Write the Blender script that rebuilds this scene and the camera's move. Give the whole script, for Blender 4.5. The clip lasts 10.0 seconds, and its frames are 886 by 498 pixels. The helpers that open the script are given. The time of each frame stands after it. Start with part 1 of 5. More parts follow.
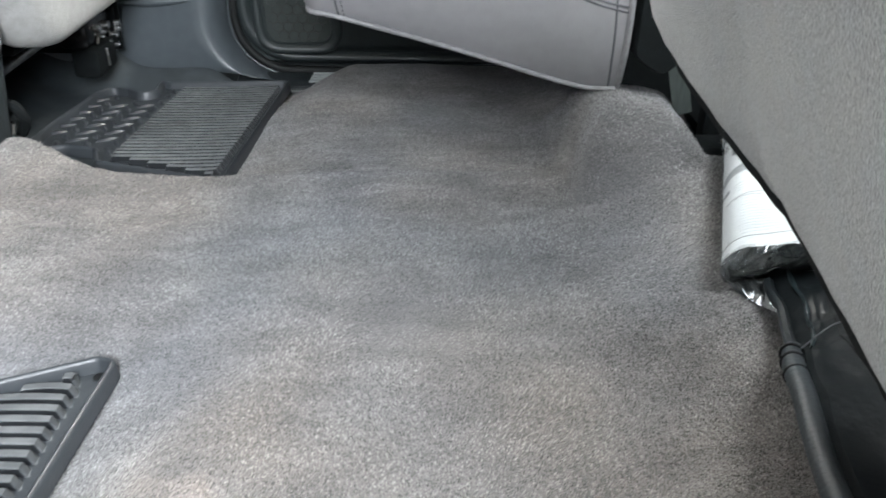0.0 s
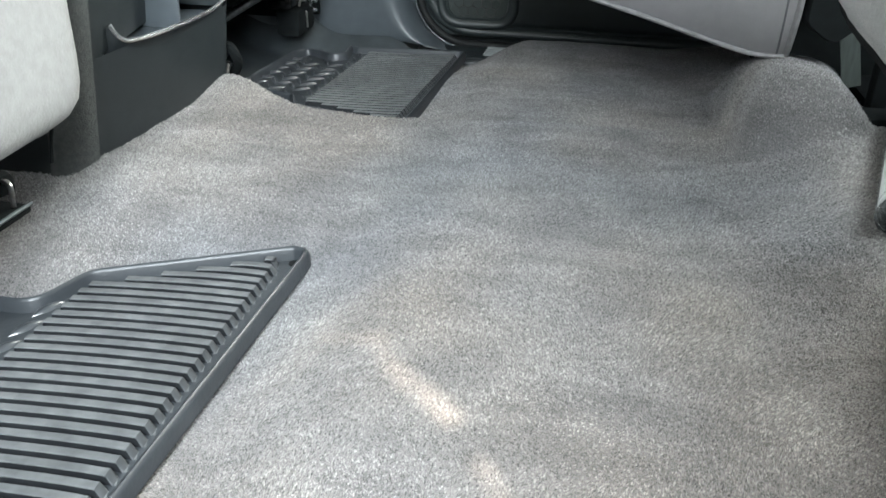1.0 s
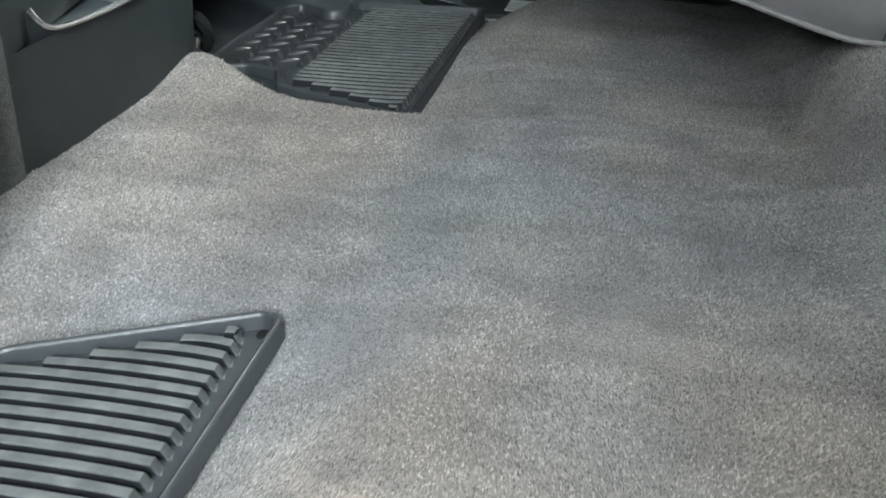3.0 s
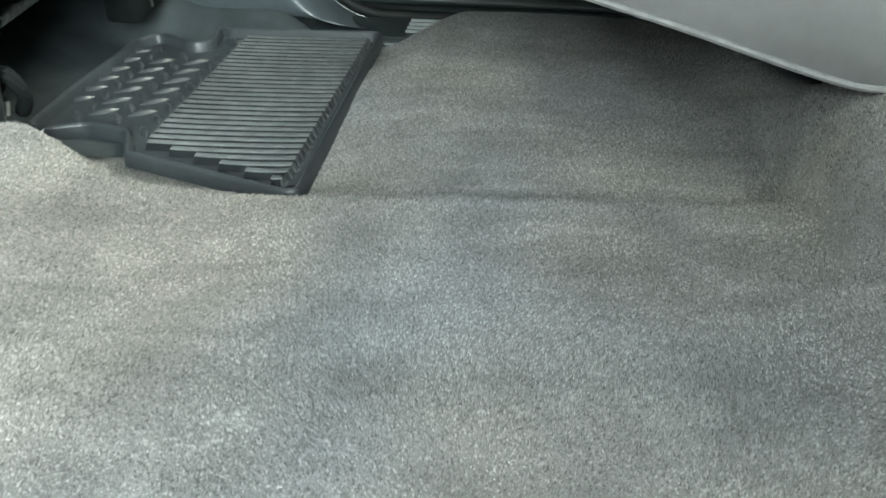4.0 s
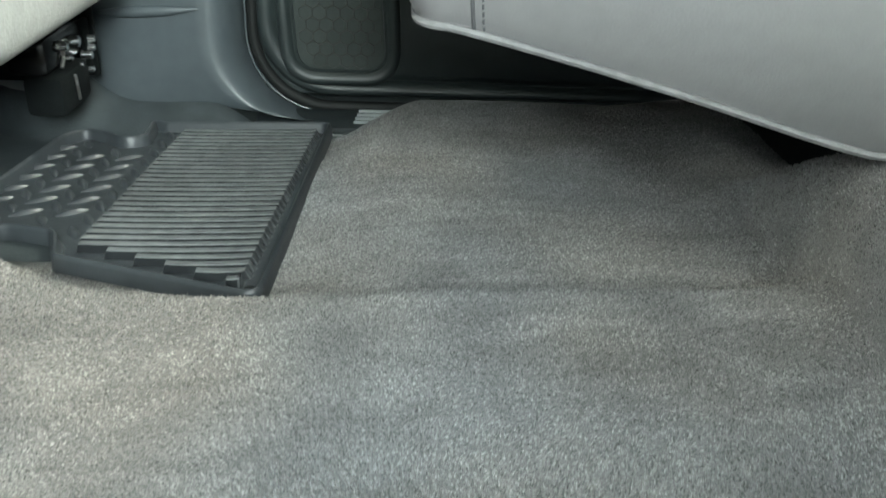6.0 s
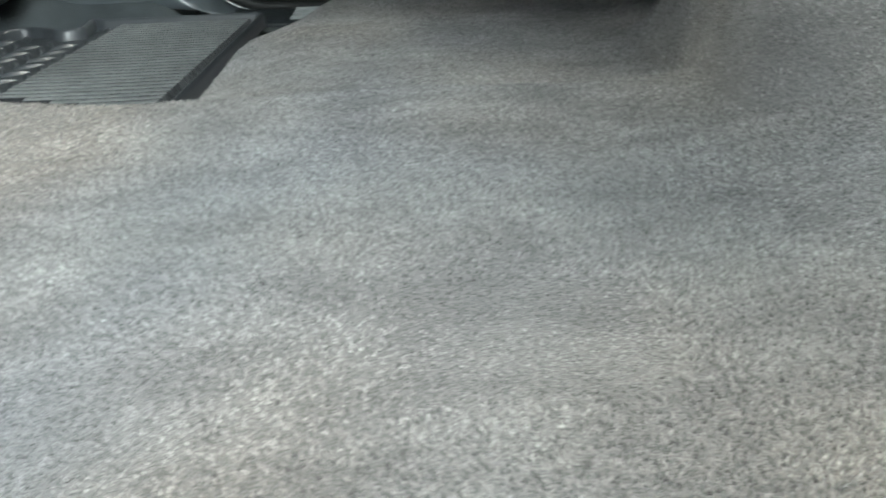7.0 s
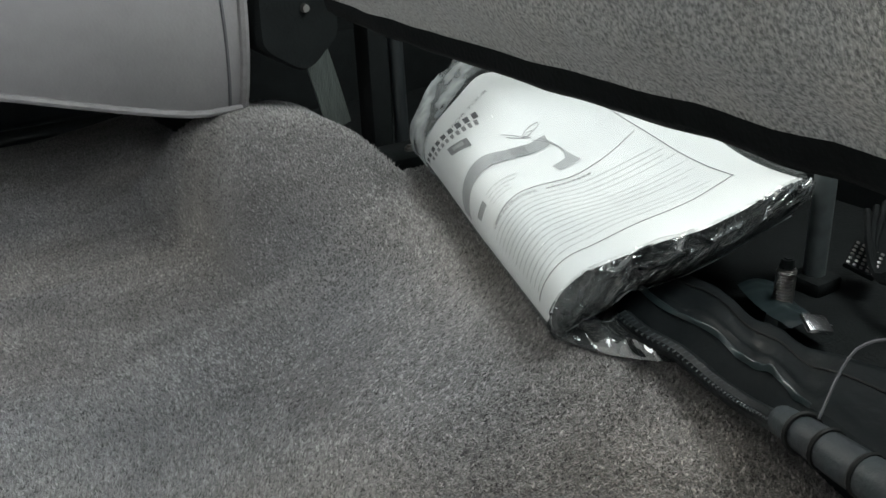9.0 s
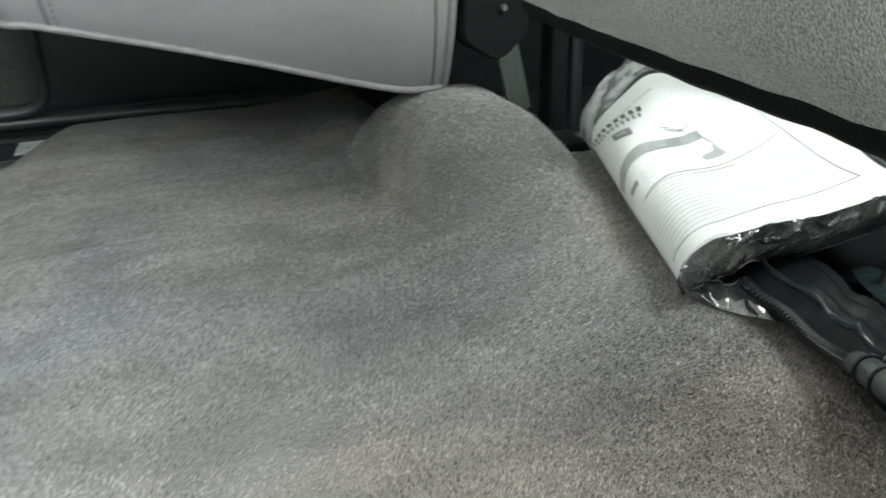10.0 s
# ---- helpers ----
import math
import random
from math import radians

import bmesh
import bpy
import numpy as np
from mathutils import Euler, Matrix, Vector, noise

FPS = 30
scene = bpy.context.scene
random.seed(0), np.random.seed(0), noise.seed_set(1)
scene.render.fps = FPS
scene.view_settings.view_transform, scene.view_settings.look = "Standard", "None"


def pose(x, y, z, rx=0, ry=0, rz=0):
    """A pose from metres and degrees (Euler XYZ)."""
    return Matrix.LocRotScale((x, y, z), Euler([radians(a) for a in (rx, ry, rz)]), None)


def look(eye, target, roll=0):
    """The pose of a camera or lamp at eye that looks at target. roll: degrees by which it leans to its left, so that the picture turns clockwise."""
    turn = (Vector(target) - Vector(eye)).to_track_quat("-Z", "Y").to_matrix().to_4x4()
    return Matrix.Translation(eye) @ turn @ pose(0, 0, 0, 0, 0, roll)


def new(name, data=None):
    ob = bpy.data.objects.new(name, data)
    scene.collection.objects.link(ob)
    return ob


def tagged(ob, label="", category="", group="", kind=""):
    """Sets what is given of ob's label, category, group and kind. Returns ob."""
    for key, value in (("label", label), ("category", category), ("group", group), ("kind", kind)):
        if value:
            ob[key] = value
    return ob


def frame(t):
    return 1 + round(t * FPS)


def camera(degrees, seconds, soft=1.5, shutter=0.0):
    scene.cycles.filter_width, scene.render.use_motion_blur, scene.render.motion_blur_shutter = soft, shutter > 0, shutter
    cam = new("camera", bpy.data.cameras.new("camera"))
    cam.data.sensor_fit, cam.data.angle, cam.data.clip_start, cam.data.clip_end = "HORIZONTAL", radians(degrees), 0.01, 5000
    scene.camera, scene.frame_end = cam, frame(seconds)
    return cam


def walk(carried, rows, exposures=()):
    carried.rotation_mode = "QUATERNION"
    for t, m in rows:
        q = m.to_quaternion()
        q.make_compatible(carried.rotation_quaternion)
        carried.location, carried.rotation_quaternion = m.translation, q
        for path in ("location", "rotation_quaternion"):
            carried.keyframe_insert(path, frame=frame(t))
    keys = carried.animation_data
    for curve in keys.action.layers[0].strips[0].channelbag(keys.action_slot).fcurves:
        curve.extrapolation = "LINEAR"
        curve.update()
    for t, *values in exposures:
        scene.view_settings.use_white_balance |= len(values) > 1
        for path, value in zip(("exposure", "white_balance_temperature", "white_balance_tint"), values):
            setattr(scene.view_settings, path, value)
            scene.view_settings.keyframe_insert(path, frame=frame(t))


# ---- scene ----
cam = camera(54.3, 10.0, shutter=0.22)
PATH = [
    (0, (-0.028, -0.022, 0.569), (0.024, 1.725, -0.404), 1.4),
    (0.5, (-0.038, -0.09, 0.543), (-0.206, 1.657, -0.416), 1.3),
    (1, (-0.04, -0.147, 0.525), (-0.319, 1.589, -0.427), 1.4),
    (1.5, (-0.043, -0.158, 0.506), (-0.336, 1.515, -0.549), 1.6),
    (2, (-0.049, -0.117, 0.526), (-0.34, 1.495, -0.622), 1.5),
    (2.5, (-0.075, -0.015, 0.538), (-0.368, 1.607, -0.595), 1.4),
    (3, (-0.083, 0.109, 0.529), (-0.375, 1.744, -0.585), 1.2),
    (3.2, (-0.083, 0.161, 0.519), (-0.371, 1.799, -0.591), 0.6),
    (4.3, (-0.139, 0.422, 0.497), (-0.136, 2.068, -0.639), 1.9),
    (4.5, (-0.137, 0.451, 0.503), (-0.109, 2.111, -0.613), 1.2),
    (5, (-0.163, 0.502, 0.505), (-0.059, 2.214, -0.523), 0.8),
    (5.2, (-0.171, 0.51, 0.499), (-0.045, 2.249, -0.48), 0.9),
    (6.3, (-0.202, 0.383, 0.401), (-0.106, 2.157, -0.519), 3.0),
    (6.5, (-0.213, 0.345, 0.366), (-0.118, 2.121, -0.550), 2.8),
    (6.8, (-0.142, 0.325, 0.334), (-0.078, 2.075, -0.620), 1.2),
    (7, (-0.085, 0.335, 0.318), (-0.007, 2.096, -0.620), -0.3),
    (7.2, (-0.066, 0.345, 0.323), (0.262, 2.087, -0.604), -0.7),
    (7.5, (-0.05, 0.361, 0.333), (0.564, 2.018, -0.603), -1.1),
    (8, (-0.025, 0.366, 0.335), (0.783, 1.929, -0.614), -1.9),
    (8.5, (-0.012, 0.35, 0.396), (0.86, 1.872, -0.565), -2.5),
    (9, (-0.018, 0.347, 0.402), (0.939, 1.894, -0.429), -2.3),
    (9.5, (-0.073, 0.333, 0.422), (0.885, 1.879, -0.409), -2.2),
    (10, (-0.083, 0.236, 0.425), (0.554, 1.942, -0.401), -0.6),
]
EXPOSURES = [(0, 0.0, 6300, 9), (1.0, -0.06, 6250, 5), (1.5, -0.30, 6300, 7), (2.0, -0.37, 6350, 8), (3.2, -0.2, 6300, 1), (4.3, 0.50, 6350, -8), (5.2, 0.60, 6350, -7), (6.5, 0.08, 6450, -3), (7.3, 0.14, 6350, 1), (8.0, -0.07, 6450, 0), (9.0, -0.46, 6550, 6), (9.5, -0.48, 6600, 7), (10.0, -0.02, 6650, 2)]
walk(cam, [(t, look(eye, target, roll)) for t, eye, target, roll in PATH], EXPOSURES)

# ---------------------------------------------------------------- light
world = bpy.data.worlds.new("sky")
scene.world = world
world.use_nodes = True
wn = world.node_tree
sky = wn.nodes.new("ShaderNodeTexSky")
sky.sky_type, sky.sun_disc = "NISHITA", False
SUN_EL, SUN_AZ = radians(38), radians(197.5)
sky.sun_elevation, sky.sun_rotation = SUN_EL, SUN_AZ
wn.links.new(sky.outputs[0], wn.nodes["Background"].inputs[0])
wn.nodes["Background"].inputs[1].default_value = 0.12

sun_way = Vector((math.sin(SUN_AZ) * math.cos(SUN_EL), math.cos(SUN_AZ) * math.cos(SUN_EL), math.sin(SUN_EL)))
sun_data = bpy.data.lights.new("sun", "SUN")
sun_data.energy, sun_data.angle, sun_data.color = 11.0, radians(0.4), (1.0, 0.80, 0.65)
sun = new("sun", sun_data)
sun.matrix_world = look(sun_way * 5, (0, 0, 0))


def area(name, eye, target, w, h, power, color):
    data = bpy.data.lights.new(name, "AREA")
    data.shape, data.size, data.size_y, data.energy, data.color = "RECTANGLE", w, h, power, color
    ob = new(name, data)
    ob.matrix_world = look(eye, target)
    return ob


# daylight of the sky in the open rear door, the windscreen and the far windows
area("door_daylight", (0.08, -0.91, 1.22), (0.02, 0.9, 0.1), 0.65, 0.70, 117, (0.955, 0.99, 1.035))
area("windscreen_daylight", (-1.95, 0.75, 1.12), (0.0, 0.8, 0.2), 1.6, 0.5, 15, (0.985, 0.99, 1.0))
area("far_window_daylight", (-0.05, 1.87, 1.02), (-0.1, 0.6, 0.2), 1.0, 0.5, 95, (1.01, 0.99, 0.93))
area("rear_window_daylight", (0.63, 0.46, 1.02), (0.36, 0.75, 0.15), 0.6, 0.40, 19, (0.965, 1.0, 1.01))


# ---------------------------------------------------------------- materials
def material(name, color, rough=0.6, metal=0.0, second=None, scale=40.0, bump=0.0, bump_scale=300.0, sheen=0.0, stain=0.12, stain_scale=6.0, spec=0.5, ramp=(0.35, 0.65), stretch=(1, 1, 1)):
    m = bpy.data.materials.new(name)
    m.use_nodes = True
    nt = m.node_tree
    b = nt.nodes["Principled BSDF"]
    L = nt.links.new
    tc = nt.nodes.new("ShaderNodeTexCoord")
    mp = nt.nodes.new("ShaderNodeMapping")
    mp.inputs["Scale"].default_value = stretch
    L(tc.outputs["Object"], mp.inputs["Vector"])
    n1 = nt.nodes.new("ShaderNodeTexNoise")
    n1.inputs["Scale"].default_value, n1.inputs["Detail"].default_value = scale, 4
    L(mp.outputs[0], n1.inputs["Vector"])
    cr = nt.nodes.new("ShaderNodeValToRGB")
    cr.color_ramp.elements[0].position, cr.color_ramp.elements[1].position = ramp
    second = second or tuple(c * 0.75 for c in color)
    cr.color_ramp.elements[0].color, cr.color_ramp.elements[1].color = (*second, 1), (*color, 1)
    L(n1.outputs["Fac"], cr.inputs[0])
    n2 = nt.nodes.new("ShaderNodeTexNoise")
    n2.inputs["Scale"].default_value, n2.inputs["Detail"].default_value = stain_scale, 3
    L(tc.outputs["Object"], n2.inputs["Vector"])
    mr = nt.nodes.new("ShaderNodeMapRange")
    mr.inputs["From Min"].default_value, mr.inputs["From Max"].default_value = 0.3, 0.7
    mr.inputs["To Min"].default_value, mr.inputs["To Max"].default_value = 1 - stain, 1 + stain
    L(n2.outputs["Fac"], mr.inputs["Value"])
    mx = nt.nodes.new("ShaderNodeVectorMath")
    mx.operation = "SCALE"
    L(cr.outputs["Color"], mx.inputs[0])
    L(mr.outputs[0], mx.inputs["Scale"])
    L(mx.outputs[0], b.inputs["Base Color"])
    b.inputs["Roughness"].default_value, b.inputs["Metallic"].default_value = rough, metal
    b.inputs["Specular IOR Level"].default_value = spec
    if sheen:
        b.inputs["Sheen Weight"].default_value, b.inputs["Sheen Roughness"].default_value = sheen, 0.6
    if bump:
        n3 = nt.nodes.new("ShaderNodeTexNoise")
        n3.inputs["Scale"].default_value, n3.inputs["Detail"].default_value = bump_scale, 3
        L(mp.outputs[0], n3.inputs["Vector"])
        bp = nt.nodes.new("ShaderNodeBump")
        bp.inputs["Strength"].default_value, bp.inputs["Distance"].default_value = bump, 0.002
        L(n3.outputs["Fac"], bp.inputs["Height"])
        L(bp.outputs[0], b.inputs["Normal"])
    return m


CARPET = material("floor_carpet", (0.22, 0.218, 0.216), 0.95, second=(0.09, 0.09, 0.092), scale=800, bump=0.9, bump_scale=700, sheen=0.28, stain=0.22, stain_scale=8, spec=0.1, ramp=(0.36, 0.66))
PILE = material("carpet_pile", (0.27, 0.268, 0.266), 0.95, second=(0.10, 0.10, 0.103), scale=420, sheen=0.25, stain=0.27, stain_scale=10, spec=0.1, ramp=(0.36, 0.64))
PANEL_CARPET = material("panel_carpet", (0.46, 0.472, 0.455), 0.95, second=(0.15, 0.155, 0.152), scale=620, bump=0.9, bump_scale=560, sheen=0.7, stain=0.1, spec=0.1, ramp=(0.38, 0.62))
SEAT_FABRIC = material("seat_back_fabric", (0.26, 0.256, 0.248), 0.9, second=(0.225, 0.221, 0.213), scale=90, bump=0.5, bump_scale=300, sheen=0.2, spec=0.15, stain=0.1)
LEATHER = material("seat_leather", (0.26, 0.253, 0.262), 0.48, second=(0.243, 0.236, 0.245), scale=60, bump=0.12, bump_scale=420, stain=0.05, spec=0.4)
LEATHER_TRIM = material("leather_welt", (0.23, 0.225, 0.23), 0.55, scale=80, bump=0.3, bump_scale=500)
THREAD = material("thread", (0.12, 0.12, 0.13), 0.8)
RUBBER = material("mat_rubber", (0.036, 0.041, 0.046), 0.40, second=(0.042, 0.047, 0.052), scale=55, bump=0.15, bump_scale=260, stain=0.2, spec=0.5)
# one rubber in three tones, so the ribs carry painted light and shade
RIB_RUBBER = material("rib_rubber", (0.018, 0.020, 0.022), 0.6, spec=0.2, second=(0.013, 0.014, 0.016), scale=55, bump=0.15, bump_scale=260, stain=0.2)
LIT_TOP_RUBBER = material("lit_top_rubber", (0.145, 0.153, 0.155), 0.5, second=(0.095, 0.101, 0.104), scale=55, bump=0.15, bump_scale=260, stain=0.22)
LIT_END_RUBBER = material("lit_end_rubber", (0.075, 0.080, 0.083), 0.5, second=(0.055, 0.059, 0.062), scale=55, bump=0.15, bump_scale=260, stain=0.2)
TREAD_RUBBER = material("tread_rubber", (0.05, 0.055, 0.06), 0.3, second=(0.036, 0.04, 0.044), scale=70, bump=0.1, bump_scale=300, spec=0.6)
BLACK_PLASTIC = material("black_plastic", (0.022, 0.027, 0.029), 0.42, second=(0.017, 0.021, 0.023), scale=60, bump=0.25, bump_scale=700, stain=0.15)
GREY_PLASTIC = material("grey_plastic", (0.080, 0.094, 0.104), 0.40, second=(0.068, 0.081, 0.090), scale=40, spec=1.0, bump=0.08, bump_scale=600, stain=0.1)
DOOR_PLASTIC = material("door_plastic", (0.026, 0.034, 0.034), 0.42, spec=0.55, second=(0.023, 0.029, 0.03), scale=50, bump=0.2, bump_scale=600, stain=0.12)
SEAL_RUBBER = material("seal_rubber", (0.012, 0.013, 0.013), 0.6, spec=0.25, bump=0.1)
DARK = material("dark_trim", (0.008, 0.010, 0.0105), 0.85, scale=60, bump=0.3, bump_scale=400, spec=0.15)
RIB_GREY = material("rib_grey", (0.30, 0.32, 0.32), 0.4, scale=60)
CHROME = material("satin_chrome", (0.80, 0.81, 0.82), 0.27, 1.0, scale=80)
STEEL = material("bare_steel", (0.45, 0.45, 0.44), 0.38, 1.0, second=(0.25, 0.24, 0.22), scale=120, bump=0.2, bump_scale=500, stain=0.25)
PAINTED_STEEL = material("painted_steel", (0.14, 0.165, 0.17), 0.45, 0.3, scale=90, bump=0.2, bump_scale=400, stain=0.2)
WEBBING = material("belt_webbing", (0.08, 0.096, 0.09), 0.75, scale=200, bump=0.7, bump_scale=900, stretch=(1, 1, 0.15))
PAPER = material("paper", (0.87, 0.87, 0.87), 0.7, second=(0.83, 0.83, 0.835), scale=25, bump=0.04, bump_scale=120, stain=0.02)
INK = material("ink", (0.10, 0.10, 0.11), 0.7)
INK_SOFT = material("grey_ink", (0.27, 0.27, 0.28), 0.7)
INK_MID = material("mid_grey_ink", (0.36, 0.36, 0.37), 0.7)
INK_PALE = material("pale_ink", (0.46, 0.46, 0.47), 0.7)
VINYL = material("black_vinyl", (0.008, 0.010, 0.011), 0.42, second=(0.006, 0.008, 0.009), scale=50, bump=0.3, bump_scale=110, stain=0.2, spec=0.22)
MATTE_VINYL = material("matte_vinyl", (0.008, 0.010, 0.011), 0.8, second=(0.006, 0.008, 0.009), scale=60, bump=0.25, bump_scale=200, stain=0.2, spec=0.1)
VINYL_SHINE = material("glossy_black_sheet", (0.022, 0.034, 0.037), 0.32, second=(0.014, 0.022, 0.024), scale=50, bump=0.25, bump_scale=70, stain=0.2, spec=0.55)
PIPING = material("bag_piping", (0.024, 0.033, 0.037), 0.58, second=(0.022, 0.026, 0.03), scale=70, bump=0.3, bump_scale=250, stain=0.25)
BODY_PAINT = material("headliner", (0.76, 0.76, 0.74), 0.9, scale=60, bump=0.2)
GROUND = material("asphalt", (0.06, 0.06, 0.06), 0.9, scale=120, bump=0.4)
GRILLE = material("speaker_mesh", (0.038, 0.050, 0.046), 0.55, second=(0.02, 0.025, 0.024), scale=900, bump=0.6, bump_scale=900, ramp=(0.42, 0.58))
GRILLE_LINE = material("grille_line", (0.066, 0.072, 0.064), 0.5)


def island_shades(m, low, high):
    """Each loose piece of a mesh gets its own shade between low and high."""
    nt = m.node_tree
    geo, mr_ = nt.nodes.new("ShaderNodeNewGeometry"), nt.nodes.new("ShaderNodeMapRange")
    mr_.inputs["To Min"].default_value, mr_.inputs["To Max"].default_value = low, high
    nt.links.new(geo.outputs["Random Per Island"], mr_.inputs["Value"])
    b = nt.nodes["Principled BSDF"]
    old = b.inputs["Base Color"].links[0].from_socket
    mul = nt.nodes.new("ShaderNodeVectorMath")
    mul.operation = "SCALE"
    nt.links.new(old, mul.inputs[0])
    nt.links.new(mr_.outputs[0], mul.inputs["Scale"])
    nt.links.new(mul.outputs[0], b.inputs["Base Color"])


def brushed(m):
    """Lighter and darker strokes where feet and a brush have laid the pile over."""
    nt = m.node_tree
    bs = nt.nodes["Principled BSDF"]
    old = bs.inputs["Base Color"].links[0].from_socket
    tc = nt.nodes.new("ShaderNodeTexCoord")
    for scale, turn, stretch, low, high in ((26, 0.35, (0.35, 1.0, 1.0), 0.84, 1.17), (7, -0.5, (1.0, 0.55, 1.0), 0.91, 1.09)):
        mp, no, rg, mx = nt.nodes.new("ShaderNodeMapping"), nt.nodes.new("ShaderNodeTexNoise"), nt.nodes.new("ShaderNodeMapRange"), nt.nodes.new("ShaderNodeMix")
        mp.inputs["Rotation"].default_value = (0, 0, turn)
        mp.inputs["Scale"].default_value = stretch
        no.inputs["Scale"].default_value, no.inputs["Detail"].default_value, no.inputs["Distortion"].default_value = scale, 3, 0.6
        rg.inputs["From Min"].default_value, rg.inputs["From Max"].default_value = 0.34, 0.68
        rg.inputs["To Min"].default_value, rg.inputs["To Max"].default_value = low, high
        mx.data_type, mx.blend_type = "RGBA", "MULTIPLY"
        mx.inputs[0].default_value = 1.0
        nt.links.new(tc.outputs["Object"], mp.inputs[0])
        nt.links.new(mp.outputs[0], no.inputs["Vector"])
        nt.links.new(no.outputs["Fac"], rg.inputs["Value"])
        nt.links.new(old, mx.inputs[6])
        nt.links.new(rg.outputs[0], mx.inputs[7])
        old = mx.outputs[2]
    nt.links.new(old, bs.inputs["Base Color"])


def hue_drift(m, warm, cool, scale):
    """Slow drift between a warm and a cool cast."""
    nt = m.node_tree
    b = nt.nodes["Principled BSDF"]
    old = b.inputs["Base Color"].links[0].from_socket
    tc, no, cr, mul = (nt.nodes.new("ShaderNode" + k) for k in ("TexCoord", "TexNoise", "ValToRGB", "VectorMath"))
    no.inputs["Scale"].default_value, no.inputs["Detail"].default_value = scale, 2
    cr.color_ramp.elements[0].position, cr.color_ramp.elements[1].position = 0.35, 0.65
    cr.color_ramp.elements[0].color, cr.color_ramp.elements[1].color = (*cool, 1), (*warm, 1)
    mul.operation = "MULTIPLY"
    nt.links.new(tc.outputs["Object"], no.inputs["Vector"])
    nt.links.new(no.outputs["Fac"], cr.inputs[0])
    nt.links.new(old, mul.inputs[0])
    nt.links.new(cr.outputs["Color"], mul.inputs[1])
    nt.links.new(mul.outputs[0], b.inputs["Base Color"])


island_shades(PILE, 0.42, 1.58)
for m_ in (PILE, CARPET):
    hue_drift(m_, (1.10, 1.0, 0.90), (0.955, 0.99, 1.045), 2.6)
    brushed(m_)
hue_drift(PANEL_CARPET, (1.02, 1.0, 0.97), (0.98, 1.0, 1.02), 30)


def plastic_film(name, cloud, rough=0.13, crease=0.22, grain=80, patchy=0.0, gloss=0.28, base=0.045):
    m = bpy.data.materials.new(name)
    m.use_nodes = True
    nt = m.node_tree
    nt.nodes.remove(nt.nodes["Principled BSDF"])
    out = nt.nodes["Material Output"]
    tr, gl, mix = nt.nodes.new("ShaderNodeBsdfTransparent"), nt.nodes.new("ShaderNodeBsdfGlossy"), nt.nodes.new("ShaderNodeMixShader")
    tr.inputs[0].default_value = (0.93, 0.95, 0.95, 1)
    gl.inputs["Roughness"].default_value = rough
    gl.inputs["Color"].default_value = (0.95, 0.97, 0.97, 1)
    fr = nt.nodes.new("ShaderNodeLayerWeight")
    fr.inputs["Blend"].default_value = 0.25
    power = nt.nodes.new("ShaderNodeMath")
    power.operation = "POWER"
    power.inputs[1].default_value = 2.0
    gain = nt.nodes.new("ShaderNodeMath")
    gain.operation = "MULTIPLY_ADD"
    gain.inputs[1].default_value, gain.inputs[2].default_value = gloss, base
    nt.links.new(fr.outputs["Facing"], power.inputs[0])
    nt.links.new(power.outputs[0], gain.inputs[0])
    no = nt.nodes.new("ShaderNodeTexNoise")
    no.inputs["Scale"].default_value, no.inputs["Detail"].default_value = grain, 3
    tc = nt.nodes.new("ShaderNodeTexCoord")
    nt.links.new(tc.outputs["Object"], no.inputs["Vector"])
    bp = nt.nodes.new("ShaderNodeBump")
    bp.inputs["Strength"].default_value, bp.inputs["Distance"].default_value = crease, 0.004
    nt.links.new(no.outputs["Fac"], bp.inputs["Height"])
    nt.links.new(bp.outputs[0], gl.inputs["Normal"])
    nt.links.new(bp.outputs[0], fr.inputs["Normal"])
    nt.links.new(gain.outputs[0], mix.inputs[0])
    haze, clear = nt.nodes.new("ShaderNodeBsdfDiffuse"), nt.nodes.new("ShaderNodeMixShader")
    haze.inputs[0].default_value = (0.72, 0.77, 0.78, 1)
    clear.inputs[0].default_value = cloud
    if patchy:
        milky = nt.nodes.new("ShaderNodeTexNoise")
        milky.inputs["Scale"].default_value, milky.inputs["Detail"].default_value = 38, 2
        spread = nt.nodes.new("ShaderNodeMapRange")
        spread.inputs["From Min"].default_value, spread.inputs["From Max"].default_value = 0.36, 0.66
        spread.inputs["To Min"].default_value, spread.inputs["To Max"].default_value = max(0.0, cloud - patchy), cloud + patchy
        nt.links.new(tc.outputs["Object"], milky.inputs["Vector"])
        nt.links.new(milky.outputs["Fac"], spread.inputs["Value"])
        nt.links.new(spread.outputs[0], clear.inputs[0])
    nt.links.new(tr.outputs[0], clear.inputs[1])
    nt.links.new(haze.outputs[0], clear.inputs[2])
    nt.links.new(clear.outputs[0], mix.inputs[1])
    nt.links.new(gl.outputs[0], mix.inputs[2])
    nt.links.new(mix.outputs[0], out.inputs["Surface"])
    return m


FILM = plastic_film("clear_film", 0.06)
FILM_CLOUDY = plastic_film("cloudy_film", 0.42, patchy=0.26)
# patchy haze here stands in for light caught by the creased film
FILM_MOUTH = plastic_film("creased_film", 0.13, 0.10, 0.4, 50, 0.11, 0.45, 0.26)
FILM_LIP = plastic_film("lip_film", 0.07, 0.10, 0.45, 50, 0.06, 0.45, 0.24)


